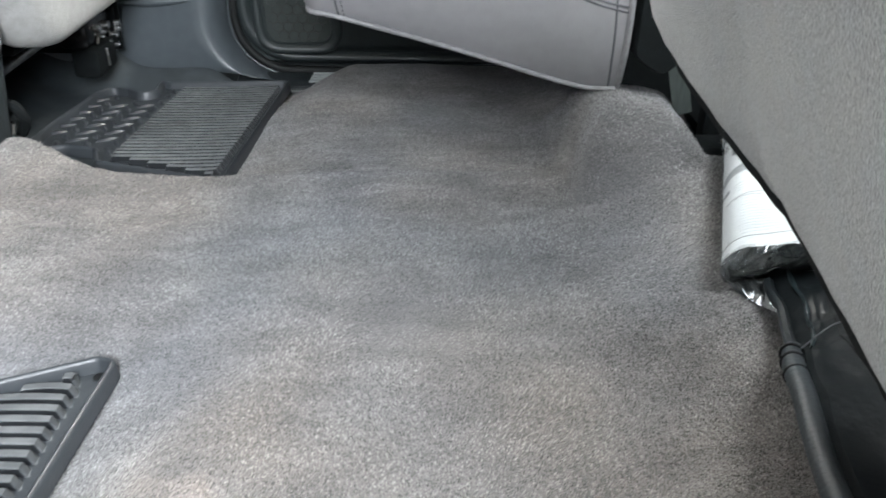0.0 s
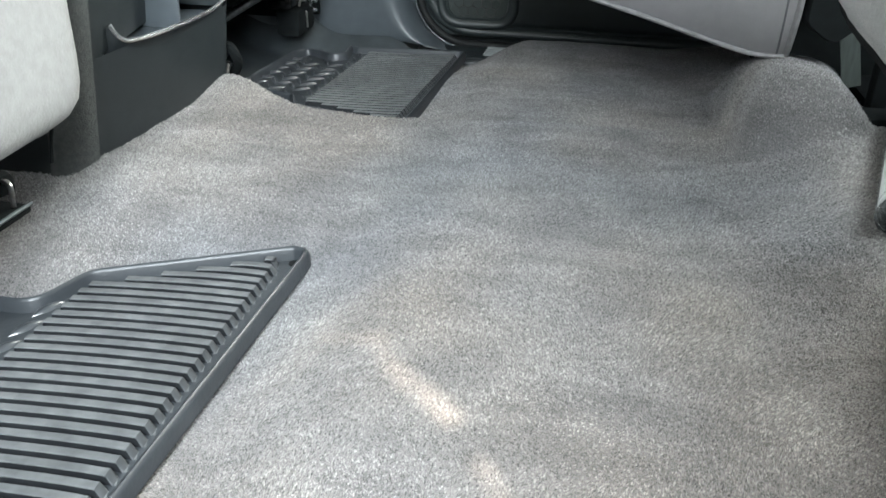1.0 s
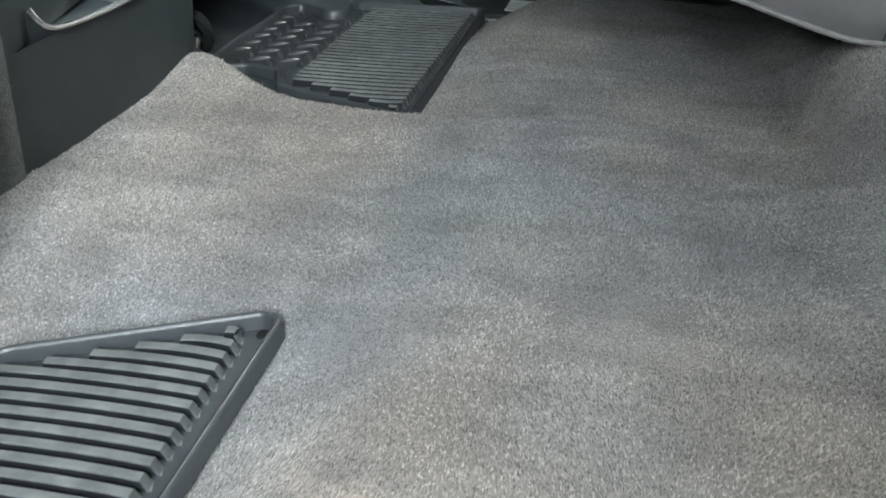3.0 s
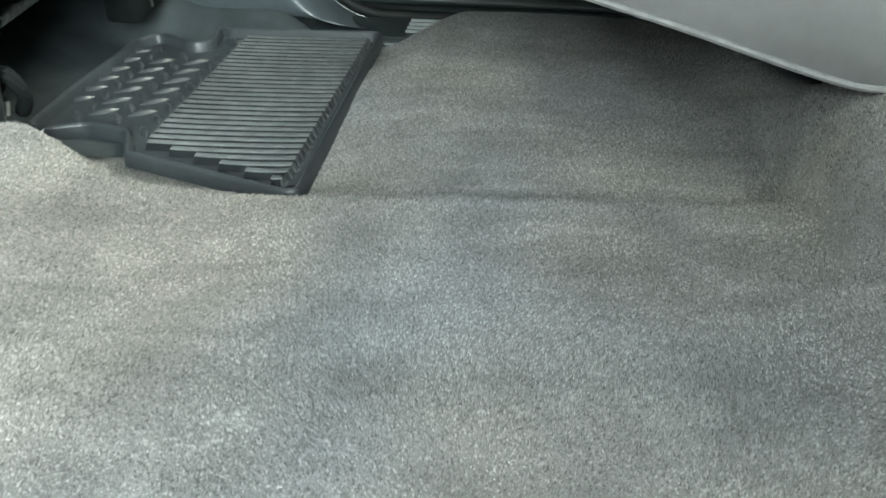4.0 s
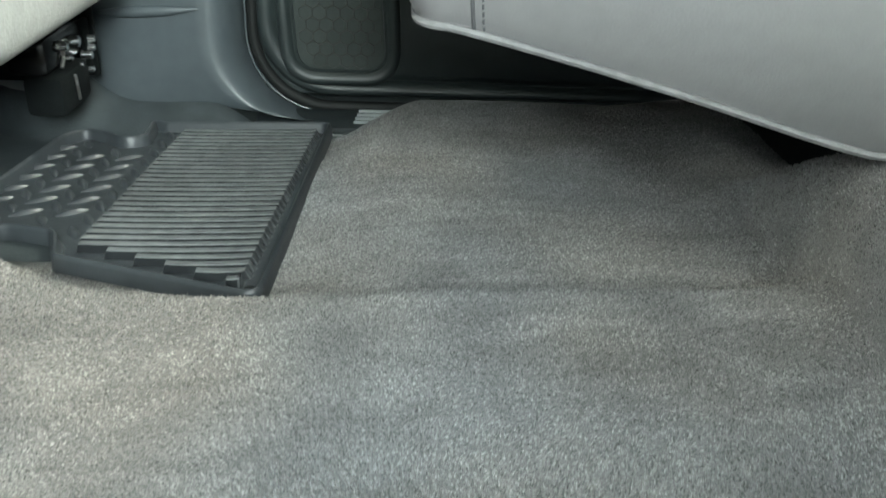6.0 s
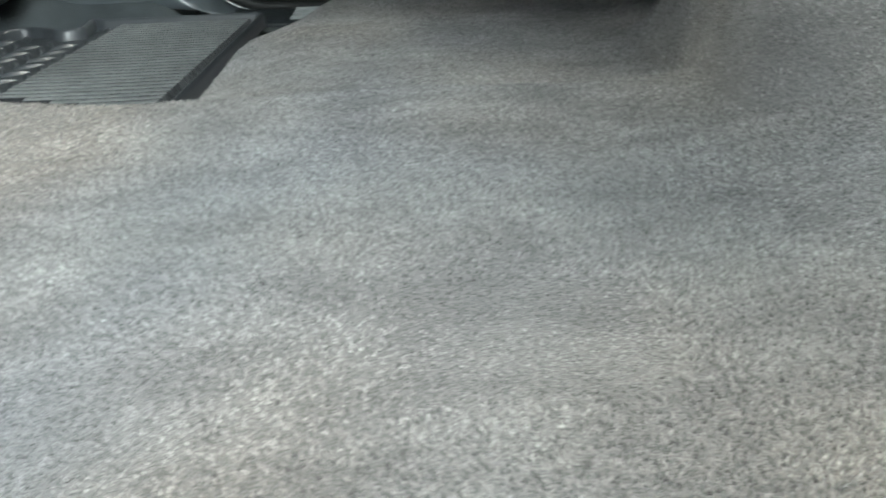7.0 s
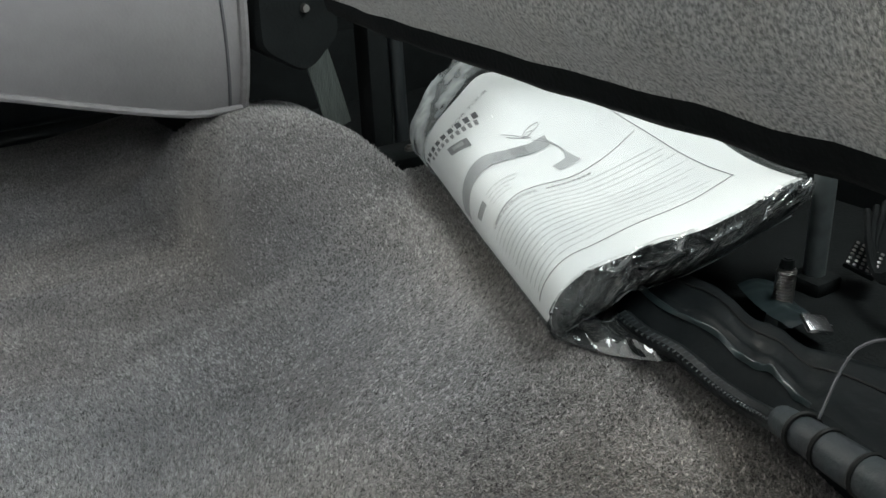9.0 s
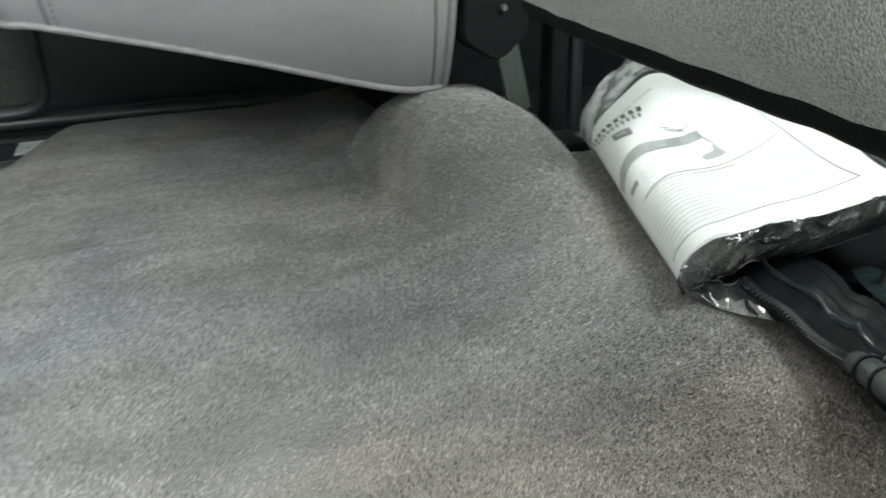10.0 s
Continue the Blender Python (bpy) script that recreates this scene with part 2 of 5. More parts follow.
# ---------------------------------------------------------------- building helpers
def part(name, bm, mat, parent=None, label="", sharp=35, smooth=True):
    """Links a bmesh as one mesh object, under parent if there is one."""
    me = bpy.data.meshes.new(name)
    bm.normal_update()
    bm.to_mesh(me)
    bm.free()
    me.materials.append(mat)
    if smooth:
        me.polygons.foreach_set("use_smooth", [True] * len(me.polygons))
        me.set_sharp_from_angle(angle=radians(sharp))
    ob = new(name, me)
    ob.parent = parent
    if label:
        ob["label"] = label
    return ob


def thing(name, label, category, at=(0, 0, 0), group="", kind=""):
    ob = new(name)
    ob.location = at
    ob.empty_display_size = 0.05
    return tagged(ob, label, category, group, kind)


def grid(fn, us, vs, bm=None, close_u=False):
    """A sheet of quads: fn(u, v) gives the point."""
    bm = bm or bmesh.new()
    rows = [[bm.verts.new(fn(u, v)) for v in vs] for u in us]
    n = len(rows)
    for i in range(n if close_u else n - 1):
        a, b = rows[i], rows[(i + 1) % n]
        for j in range(len(vs) - 1):
            bm.faces.new((a[j], b[j], b[j + 1], a[j + 1]))
    return bm


def lofted(loops, bm=None, cap_start=False, cap_end=False, closed=True):
    """Skin over loops of points that all have the same count."""
    bm = bm or bmesh.new()
    rows = [[bm.verts.new(p) for p in loop] for loop in loops]
    n = len(rows[0])
    for a, b in zip(rows, rows[1:]):
        for j in range(n if closed else n - 1):
            k = (j + 1) % n
            bm.faces.new((a[j], a[k], b[k], b[j]))
    if cap_start:
        bm.faces.new(rows[0][::-1])
    if cap_end:
        bm.faces.new(rows[-1])
    bmesh.ops.recalc_face_normals(bm, faces=bm.faces)
    return bm


def box(size, at=(0, 0, 0), bevel=0.003, turn=(0, 0, 0), bm=None, segments=2):
    one = bmesh.new()
    bmesh.ops.create_cube(one, size=1)
    bmesh.ops.scale(one, vec=size, verts=one.verts)
    if bevel:
        bmesh.ops.bevel(one, geom=list(one.edges), offset=bevel, segments=segments, profile=0.5, affect="EDGES")
    bmesh.ops.transform(one, matrix=pose(*at, *turn), verts=one.verts)
    return joined(one, bm)


def joined(one, bm):
    if bm is None:
        return one
    me = bpy.data.meshes.new("joined")
    one.to_mesh(me)
    bm.from_mesh(me)
    bpy.data.meshes.remove(me)
    one.free()
    return bm


def rod(a, b, r, r2=None, sides=16, bm=None, bevel=0.0):
    a, b = Vector(a), Vector(b)
    one = bmesh.new()
    bmesh.ops.create_cone(one, cap_ends=True, segments=sides, radius1=r, radius2=r if r2 is None else r2, depth=(b - a).length)
    if bevel:
        rim = [e for e in one.edges if all(len(f.verts) > 4 for f in e.link_faces[:1]) or any(len(f.verts) > 4 for f in e.link_faces)]
        bmesh.ops.bevel(one, geom=rim, offset=bevel, segments=2, affect="EDGES")
    turn = (b - a).to_track_quat("Z", "Y").to_matrix().to_4x4()
    bmesh.ops.transform(one, matrix=Matrix.Translation((a + b) / 2) @ turn, verts=one.verts)
    return joined(one, bm)


def smooth_path(points, n=8, closed=False):
    """Catmull-Rom through the points."""
    P = [Vector(p) for p in points]
    out = []
    m = len(P)
    for i in range(m if closed else m - 1):
        p0 = P[i - 1] if closed or i else P[0]
        p1, p2 = P[i], P[(i + 1) % m]
        p3 = P[(i + 2) % m] if closed or i + 2 < m else P[-1]
        for k in range(n):
            t = k / n
            out.append(0.5 * (2 * p1 + (p2 - p0) * t + (2 * p0 - 5 * p1 + 4 * p2 - p3) * t * t + (3 * p1 - p0 - 3 * p2 + p3) * t ** 3))
    if not closed:
        out.append(P[-1])
    return out


def tube(points, r, sides=10, bm=None, closed=False, up=(0, 0, 1), profile=None):
    """A round (or profiled) section swept along the points. profile: (side, up) pairs; r may be a function of 0..1."""
    P = [Vector(p) for p in points]
    loops = []
    m = len(P)
    for i, p in enumerate(P):
        if closed:
            d = P[(i + 1) % m] - P[i - 1]
        else:
            d = P[min(i + 1, m - 1)] - P[max(i - 1, 0)]
        d.normalize()
        side = d.cross(Vector(up))
        if side.length < 1e-4:
            side = d.cross(Vector((1, 0, 0)))
        side.normalize()
        top = side.cross(d)
        rr = r(i / max(1, m - 1)) if callable(r) else r
        if profile:
            loops.append([p + side * a * rr + top * b * rr for a, b in profile])
        else:
            loops.append([p + (side * math.cos(q) + top * math.sin(q)) * rr for q in (2 * math.pi * k / sides for k in range(sides))])
    if closed:
        loops.append(loops[0])
        one = lofted(loops)
        bmesh.ops.remove_doubles(one, verts=one.verts, dist=1e-6)
    else:
        one = lofted(loops, cap_start=True, cap_end=True)
    return joined(one, bm)


def rounded_outline(corners, n=6):
    """corners: (x, y, radius) in turn. Points of the outline with each corner rounded."""
    out = []
    m = len(corners)
    for i, (x, y, r) in enumerate(corners):
        p = Vector((x, y))
        a = (Vector(corners[i - 1][:2]) - p)
        b = (Vector(corners[(i + 1) % m][:2]) - p)
        la, lb = a.length, b.length
        a.normalize(), b.normalize()
        half = max(0.05, a.angle(b) / 2)
        cut = min(r / math.tan(half), la * 0.49, lb * 0.49)
        p1, p2 = p + a * cut, p + b * cut
        for k in range(n + 1):
            t = k / n
            out.append((1 - t) ** 2 * p1 + 2 * t * (1 - t) * p + t * t * p2)
    return out


def prism(outline, z0, z1, bevel=0.0):
    bm = bmesh.new()
    low = [bm.verts.new((p[0], p[1], z0)) for p in outline]
    f = bm.faces.new(low)
    up = bmesh.ops.extrude_face_region(bm, geom=[f])
    bmesh.ops.translate(bm, vec=(0, 0, z1 - z0), verts=[v for v in up["geom"] if isinstance(v, bmesh.types.BMVert)])
    bmesh.ops.recalc_face_normals(bm, faces=bm.faces)
    if bevel:
        top = [e for e in bm.edges if all(abs(v.co.z - z1) < 1e-6 for v in e.verts)]
        bmesh.ops.bevel(bm, geom=top, offset=bevel, segments=2, affect="EDGES")
    return bm


def step(a, b, t):
    t = min(1.0, max(0.0, (t - a) / (b - a)))
    return t * t * (3 - 2 * t)


def eased(knots, sigma=0.022):
    """A smooth function through the neighbourhood of (x, value) knots."""
    xs = np.arange(-1.6, 2.0, 0.004)
    ys = np.interp(xs, [k[0] for k in knots], [k[1] for k in knots])
    w = np.exp(-0.5 * (np.arange(-24, 25) * 0.004 / sigma) ** 2)
    ys = np.convolve(np.pad(ys, 24, mode="edge"), w / w.sum(), mode="valid")
    return lambda x: float(np.interp(x, xs, ys))


# ---------------------------------------------------------------- floor
foot = eased([(-1.2, 0.10), (-0.80, 0.095), (-0.72, 0.040), (-0.69, 0.030), (-0.53, 0.034), (-0.45, 0.037), (-0.315, 0.043), (-0.21, 0.100), (-0.05, 0.113), (0.10, 0.107), (0.19, 0.116), (0.27, 0.138), (0.6, 0.145)])
ridge_top = eased([(-1.2, 0.094), (-0.65, 0.092), (-0.55, 0.098), (-0.45, 0.092), (-0.36, 0.086), (-0.25, 0.088), (-0.10, 0.098), (0.05, 0.099), (0.15, 0.106), (0.20, 0.115), (0.27, 0.140), (0.6, 0.145)])


def mound(x, y, cx, cy, rx, ry):
    return math.exp(-((x - cx) / rx) ** 2 - ((y - cy) / ry) ** 2)


hump_side = eased([(0.06, -0.07), (0.140, 0.02), (0.158, 0.105), (0.167, 0.150), (0.179, 0.187), (0.199, 0.207), (0.222, 0.212), (0.262, 0.205), (0.297, 0.187), (0.322, 0.157), (0.35, 0.12), (0.42, 0.05)], 0.005)
hump_front = eased([(0.80, -0.05), (0.905, 0.07), (0.925, 0.118), (0.950, 0.165), (0.98, 0.204), (1.01, 0.219), (1.05, 0.222), (1.6, 0.222)], 0.006)
hump_back = eased([(0.8, 0.25), (1.03, 0.225), (1.09, 0.205), (1.15, 0.172), (1.26, 0.10), (1.5, 0.0)], 0.012)


def soft_least(a, b, k):
    h = max(k - abs(a - b), 0.0) / k
    return min(a, b) - h * h * k * 0.25


def floor_z(x, y):
    near = foot(x)
    far = 0.65 * near + 0.004 - 0.045 * (y - 1.2) - 0.004 * step(-0.22, -0.12, x) * step(1.5, 1.3, y)
    tub = step(-0.15, -0.27, x)
    a = step(0.48 + 0.12 * tub, 0.95 - 0.15 * tub, y)
    shift = 0.07 * step(-0.42, -0.60, x)
    b = 1 - (1 - min(1.0, max(0.0, (y - 1.030 - shift) / 0.085))) ** 2.4
    z = near * (1 - a) + ridge_top(x) * a
    far += 0.032 * step(1.56, 1.655, y) * step(-0.36, -0.46, x)
    far -= 0.031 * step(1.44, 1.65, y) * step(-0.15, -0.27, x) * step(-0.46, -0.33, x)
    z = z * (1 - b) + far * b
    z += 0.0045 * math.exp(-((y - 1.018 - shift) / 0.022) ** 2)
    z += 0.028 * mound(x, y, -0.62, 0.615, 0.075, 0.065) + 0.026 * mound(x, y, -0.565, 0.715, 0.05, 0.055) + 0.016 * mound(x, y, -0.575, 1.07, 0.05, 0.05)
    z += 0.050 * mound(x, y, -0.645, 1.635, 0.045, 0.035)
    if x > 0.08 and y > 0.85:
        h = soft_least(soft_least(hump_side(x - 0.06 * max(0.0, y - 1.04)), hump_front(y - 0.10 * max(0.0, x - 0.2)), 0.010), hump_back(y), 0.02)
        z = -soft_least(-z, -h, 0.006)
    z += 0.0035 * noise.noise((x * 9, y * 9, 0.3)) + 0.0015 * noise.noise((x * 26, y * 26, 4.3))
    return z


X0, X1, Y0, Y1 = -1.15, 0.375, -0.42, 1.66
floor = part("floor", grid(lambda x, y: (x, y, floor_z(x, y)), np.arange(X0, X1 + 0.001, 0.0085), np.arange(Y0, Y1 + 0.001, 0.0085)), CARPET, sharp=180)
tagged(floor, "grey moulded cut-pile carpet over the cab floor and tunnel", "carpet", kind="structure")

# smooth dark sheet over the carpet; its colour stands in for shade
FOOTWELL = material("footwell_shade", (0.056, 0.066, 0.071), 0.66, second=(0.042, 0.050, 0.055), scale=30, bump=0.25, bump_scale=260, stain=0.15, stain_scale=9, spec=0.3)
liner = grid(lambda x, y: (x, y, floor_z(x, y) + 0.005), np.arange(-1.15, -0.29, 0.0125), np.arange(1.185, 1.655, 0.0125))
tagged(part("floor_front", liner, FOOTWELL, sharp=180), "dark blue-grey sheet standing in for shaded carpet in the front footwell", "floor liner", kind="structure")

rear_floor = grid(lambda x, y: (x, y, 0.139 + 0.004 * noise.noise((x * 14, y * 14, 1.0))), np.arange(0.36, 0.606, 0.0205), np.arange(-0.42, 1.70, 0.03))
tagged(part("floor_rear", rear_floor, DARK, sharp=180), "black bare floor pan behind the carpet", "floor", kind="structure")


# ---------------------------------------------------------------- shell of the cab
def sheet(name, size, at, mat, label, category="wall"):
    return tagged(part(name, box(size, at, 0.004), mat), label, category, kind="structure")


def framed_wall(name, axis, at, a0, a1, b0, b1, hole, thick, mat, label):
    """A wall with one opening, of four butted pieces in one mesh. axis: the wall's normal; a: the other level axis; b: height."""
    h0, h1, v0, v1 = hole
    bm = bmesh.new()
    for p, q, r, s in ((a0, h0, b0, b1), (h1, a1, b0, b1), (h0, h1, b0, v0), (h0, h1, v1, b1)):
        if q - p < 0.002 or s - r < 0.002:
            continue
        c, d = (p + q) / 2, (r + s) / 2
        if axis == "x":
            box((thick, q - p, s - r), (at, c, d), 0, bm=bm)
        else:
            box((q - p, thick, s - r), (c, at, d), 0, bm=bm)
    return tagged(part(name, bm, mat, smooth=False), label, "wall", kind="structure")


sheet("ceiling", (2.9, 2.3, 0.03), (-0.65, 0.66, 1.33), BODY_PAINT, "pale fabric headliner under the cab roof", "ceiling")
framed_wall("wall_rear", "x", 0.62, -0.45, 1.80, -0.12, 1.31, (0.25, 1.25, 0.75, 1.15), 0.03, DARK, "black trimmed rear wall of the cab with its window")
framed_wall("wall_front", "x", -2.05, -0.45, 1.80, -0.12, 1.31, (-0.2, 1.6, 0.75, 1.25), 0.03, DARK, "dark dashboard end of the cab below the windscreen")
framed_wall("wall_near", "y", -0.46, -2.03, 0.60, -0.12, 1.31, (-0.62, 0.40, -0.06, 1.25), 0.03, DARK, "near side of the cab with its open rear doorway")
framed_wall("wall_far", "y", 1.80, -2.03, 0.60, -0.12, 1.31, (-0.55, 0.45, 0.62, 1.15), 0.03, DOOR_PLASTIC, "far side of the cab with its door window")
tagged(part("ground", box((60, 60, 0.05), (0, 0, -0.65), 0), GROUND, smooth=False), "dark asphalt under the parked truck", "ground", kind="structure")


# unseen wall added to shape the sun; its gaps fit the carpet streaks in view
MASK_Y = -1.2
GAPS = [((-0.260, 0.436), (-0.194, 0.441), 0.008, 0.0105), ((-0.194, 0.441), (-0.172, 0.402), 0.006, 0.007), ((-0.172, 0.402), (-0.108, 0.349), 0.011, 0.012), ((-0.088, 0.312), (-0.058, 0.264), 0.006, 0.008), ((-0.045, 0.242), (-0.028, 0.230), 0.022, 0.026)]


def on_mask(x, y):
    """Where the sun's ray to a point of the carpet passes the unseen wall."""
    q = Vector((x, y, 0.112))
    q += sun_way * ((y - MASK_Y) / -sun_way.y)
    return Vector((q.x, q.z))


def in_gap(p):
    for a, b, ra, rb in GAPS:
        a, b = on_mask(*a), on_mask(*b)
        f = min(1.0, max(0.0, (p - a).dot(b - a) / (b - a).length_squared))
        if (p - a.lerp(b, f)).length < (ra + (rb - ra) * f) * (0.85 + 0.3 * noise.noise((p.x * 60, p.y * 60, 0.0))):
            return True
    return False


corners_ = [on_mask(*p) for g in GAPS for p in g[:2]]
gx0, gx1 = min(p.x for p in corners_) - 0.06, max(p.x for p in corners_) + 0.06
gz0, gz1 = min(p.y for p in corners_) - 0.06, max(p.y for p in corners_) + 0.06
framed_wall("sun_mask", "y", MASK_Y, -2.6, 2.2, -0.62, 2.05, (gx0, gx1, gz0, gz1), 0.02, BODY_PAINT, "unseen pale wall added outside the open truck door to shape the sun")
# cells left out of this unseen board throw the streaks of sun
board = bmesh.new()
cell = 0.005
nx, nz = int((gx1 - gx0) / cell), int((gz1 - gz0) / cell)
spot = [[board.verts.new((gx0 + (gx1 - gx0) * i / nx, MASK_Y - 0.006, gz0 + (gz1 - gz0) * j / nz)) for j in range(nz + 1)] for i in range(nx + 1)]
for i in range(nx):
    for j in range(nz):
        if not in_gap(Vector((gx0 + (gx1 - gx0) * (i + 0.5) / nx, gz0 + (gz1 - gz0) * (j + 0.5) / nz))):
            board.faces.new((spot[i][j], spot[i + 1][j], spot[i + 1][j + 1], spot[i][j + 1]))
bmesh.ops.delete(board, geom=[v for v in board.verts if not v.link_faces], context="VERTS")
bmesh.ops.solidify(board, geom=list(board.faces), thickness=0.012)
tagged(part("sun_mask_gaps", board, BODY_PAINT, smooth=False), "unseen board with gaps cut to fit the sun streaks on the carpet", "wall", kind="structure")


# ---------------------------------------------------------------- far door opening
def opening(left, bottom, r, y, right=0.75, top=1.3, n=14):
    """The lower front corner of a door opening, from the top down and then along the sill."""
    pts = [(left, y, top), (left, y, 0.6), (left, y, bottom + r + 0.1), (left, y, bottom + r)]
    for k in range(1, n + 1):
        q = math.pi / 2 * k / n
        pts.append((left + r * (1 - math.cos(q)), y, bottom + r * (1 - math.sin(q))))
    if right < -0.3:
        return pts
    pts += [(min(left + r + 0.12, right - 0.02), y, bottom), (min(left + r + 0.3, right - 0.01), y, bottom), (right, y, bottom)]
    return pts


trim = thing("pillar_trim", "blue-grey moulded plastic trim of the far door pillar", "pillar trim", (-0.55, 1.66, 0.03), kind="structure")
Z0 = Vector((-0.55, 1.66, 0.03))


def placed(bm, base):
    bmesh.ops.translate(bm, vec=-Vector(base), verts=bm.verts)
    return bm


EDGE = [(-1.2, 0.034, 0.02, 1.668), (-0.60, 0.034, 0.05, 1.664), (-0.515, 0.031, 0.09, 1.659), (-0.475, 0.027, 0.105, 1.653), (-0.458, 0.022, 0.110, 1.651), (-0.447, 0.018, 0.113, 1.654), (-0.437, 0.0145, 0.115, 1.661), (-0.429, 0.012, 0.116, 1.672), (-0.422, 0.010, 0.117, 1.687), (-0.417, 0.009, 0.117, 1.706), (-0.413, 0.008, 0.117, 1.742)]
panel = lofted([opening(*e, right=-0.378) for e in EDGE], closed=False)
part("pillar_panel", placed(panel, Z0), GREY_PLASTIC, trim, sharp=60)
part("panel_ledge", placed(tube([(-0.62 + 0.014 * k, 1.6635 - 0.0009 * k, 0.160 + 0.0012 * k) for k in range(12)], lambda u: 0.002 + 0.0065 * math.sin(math.pi * u), 12), Z0), GREY_PLASTIC, trim)
part("sill_edge", placed(tube([(-0.46, 1.652, 0.008), (-0.40, 1.650, 0.002), (-0.30, 1.648, -0.003), (0.3, 1.648, -0.003)], 0.006, 10), Z0), DOOR_PLASTIC, trim)

door = thing("car_door", "dark moulded plastic rear door panel, closed, with a speaker", "car door", (-0.1, 1.72, 0.02))
D0 = Vector((-0.1, 1.72, 0.02))
part("weather_seal", placed(tube(opening(-0.404, 0.020, 0.115, 1.714), 0.009, 18), D0), SEAL_RUBBER, door)
part("seal_lip", placed(tube(opening(-0.4125, 0.0135, 0.118, 1.7065), 0.0013, 8), D0), GREY_PLASTIC, door, "thin paler lip of the weather seal")
skin = lofted([opening(-0.402, 0.034, 0.110, 1.745), opening(-0.398, 0.038, 0.108, 1.712), opening(-0.390, 0.044, 0.104, 1.702), opening(-0.380, 0.052, 0.098, 1.702), opening(-0.374, 0.058, 0.094, 1.708), opening(-0.368, 0.062, 0.090, 1.714), opening(-0.362, 0.068, 0.085, 1.706), opening(-0.352, 0.078, 0.075, 1.704), opening(-0.30, 0.13, 0.03, 1.706), opening(-0.10, 0.40, 0.02, 1.708)], closed=False)
part("door_skin", placed(skin, D0), DOOR_PLASTIC, door, sharp=60)
part("inner_liner", placed(box((1.1, 0.012, 0.66), (0.16, 1.718, 0.37), 0.002), D0), DOOR_PLASTIC, door)


def ring_outline(x0, x1, z0, z1, r):
    return rounded_outline([(x0, z0, r), (x1, z0, r), (x1 - 0.012, z1, r), (x0 - 0.012, z1, r)], 8)


bez = []
for grow, y in ((0.012, 1.707), (0.010, 1.698), (0.004, 1.694), (-0.004, 1.697), (-0.008, 1.702), (-0.012, 1.701), (-0.014, 1.708)):
    bez.append([(p[0], y, p[1]) for p in ring_outline(-0.350 - grow, -0.196 + grow, 0.068 - grow, 0.275 + grow, 0.045 + grow)])
speaker = part("speaker_bezel", placed(lofted(bez), D0), DOOR_PLASTIC, door, "dark oval speaker surround", sharp=60)
gr = bmesh.new()
gr.faces.new([gr.verts.new((p[0], 1.7035, p[1])) for p in ring_outline(-0.340, -0.206, 0.078, 0.267, 0.036)])
part("speaker_grille", placed(gr, D0), GRILLE, speaker, "fine dark mesh speaker grille")
hexes = bmesh.new()
S = 0.0115
for i in range(-2, 8):
    for j in range(-2, 13):
        cx, cz = -0.326 + i * S * 1.732 + (S * 0.866 if j % 2 else 0), 0.094 + j * S * 1.5
        if ((cx + 0.274) / 0.054) ** 4 + ((cz - 0.172) / 0.082) ** 4 > 1:
            continue
        loop = [(cx + S * 0.94 * math.sin(k * math.pi / 3), 1.7025, cz + S * 0.94 * math.cos(k * math.pi / 3)) for k in range(6)]
        tube(loop, 0.0009, 4, bm=hexes, closed=True, up=(0, 1, 0))
part("honeycomb", placed(hexes, D0), GRILLE_LINE, speaker, "raised honeycomb lines", smooth=False)

sill = thing("door_sill", "black ribbed plastic scuff plate of the door sill", "door sill", (-0.1, 1.68, 0.0))
part("plate", placed(box((0.89, 0.062, 0.02), (0.045, 1.680, 0.004), 0.004, (9, 0, 0)), (-0.1, 1.68, 0.0)), BLACK_PLASTIC, sill)
for k in range(4):
    part("rib", placed(box((0.74, 0.0032, 0.005), (0.115 + 0.002 * k, 1.660 + 0.0105 * k, 0.0145 + 0.0022 * k), 0.001), (-0.1, 1.68, 0.0)), RIB_GREY, sill, "pale raised rib")


# ---------------------------------------------------------------- floor mats
FAR_END = [(-0.355, 0.10, 0.03), (-0.360, 0.25, 0.05), (-0.356, 0.42, 0.03), (-0.335, 0.450, 0.02), (-0.300, 0.432, 0.03), (-0.272, 0.408, 0.02), (-0.247, 0.422, 0.014), (-0.257, 0.488, 0.010), (-0.236, 0.477, 0.012), (0.0, 0.480, 0.015)]
NEAR_MAT = [(0.001, 0.003, 0.012), (-0.016, -0.003, 0.012), (-0.214, 0.076, 0.03), (-0.236, 0.142, 0.03), (-0.288, 0.137, 0.03)] + FAR_END
FAR_MAT = [(0.004, -0.014, 0.020), (-0.020, -0.016, 0.02), (-0.212, 0.056, 0.012), (-0.236, 0.112, 0.022), (-0.288, 0.128, 0.03)] + FAR_END


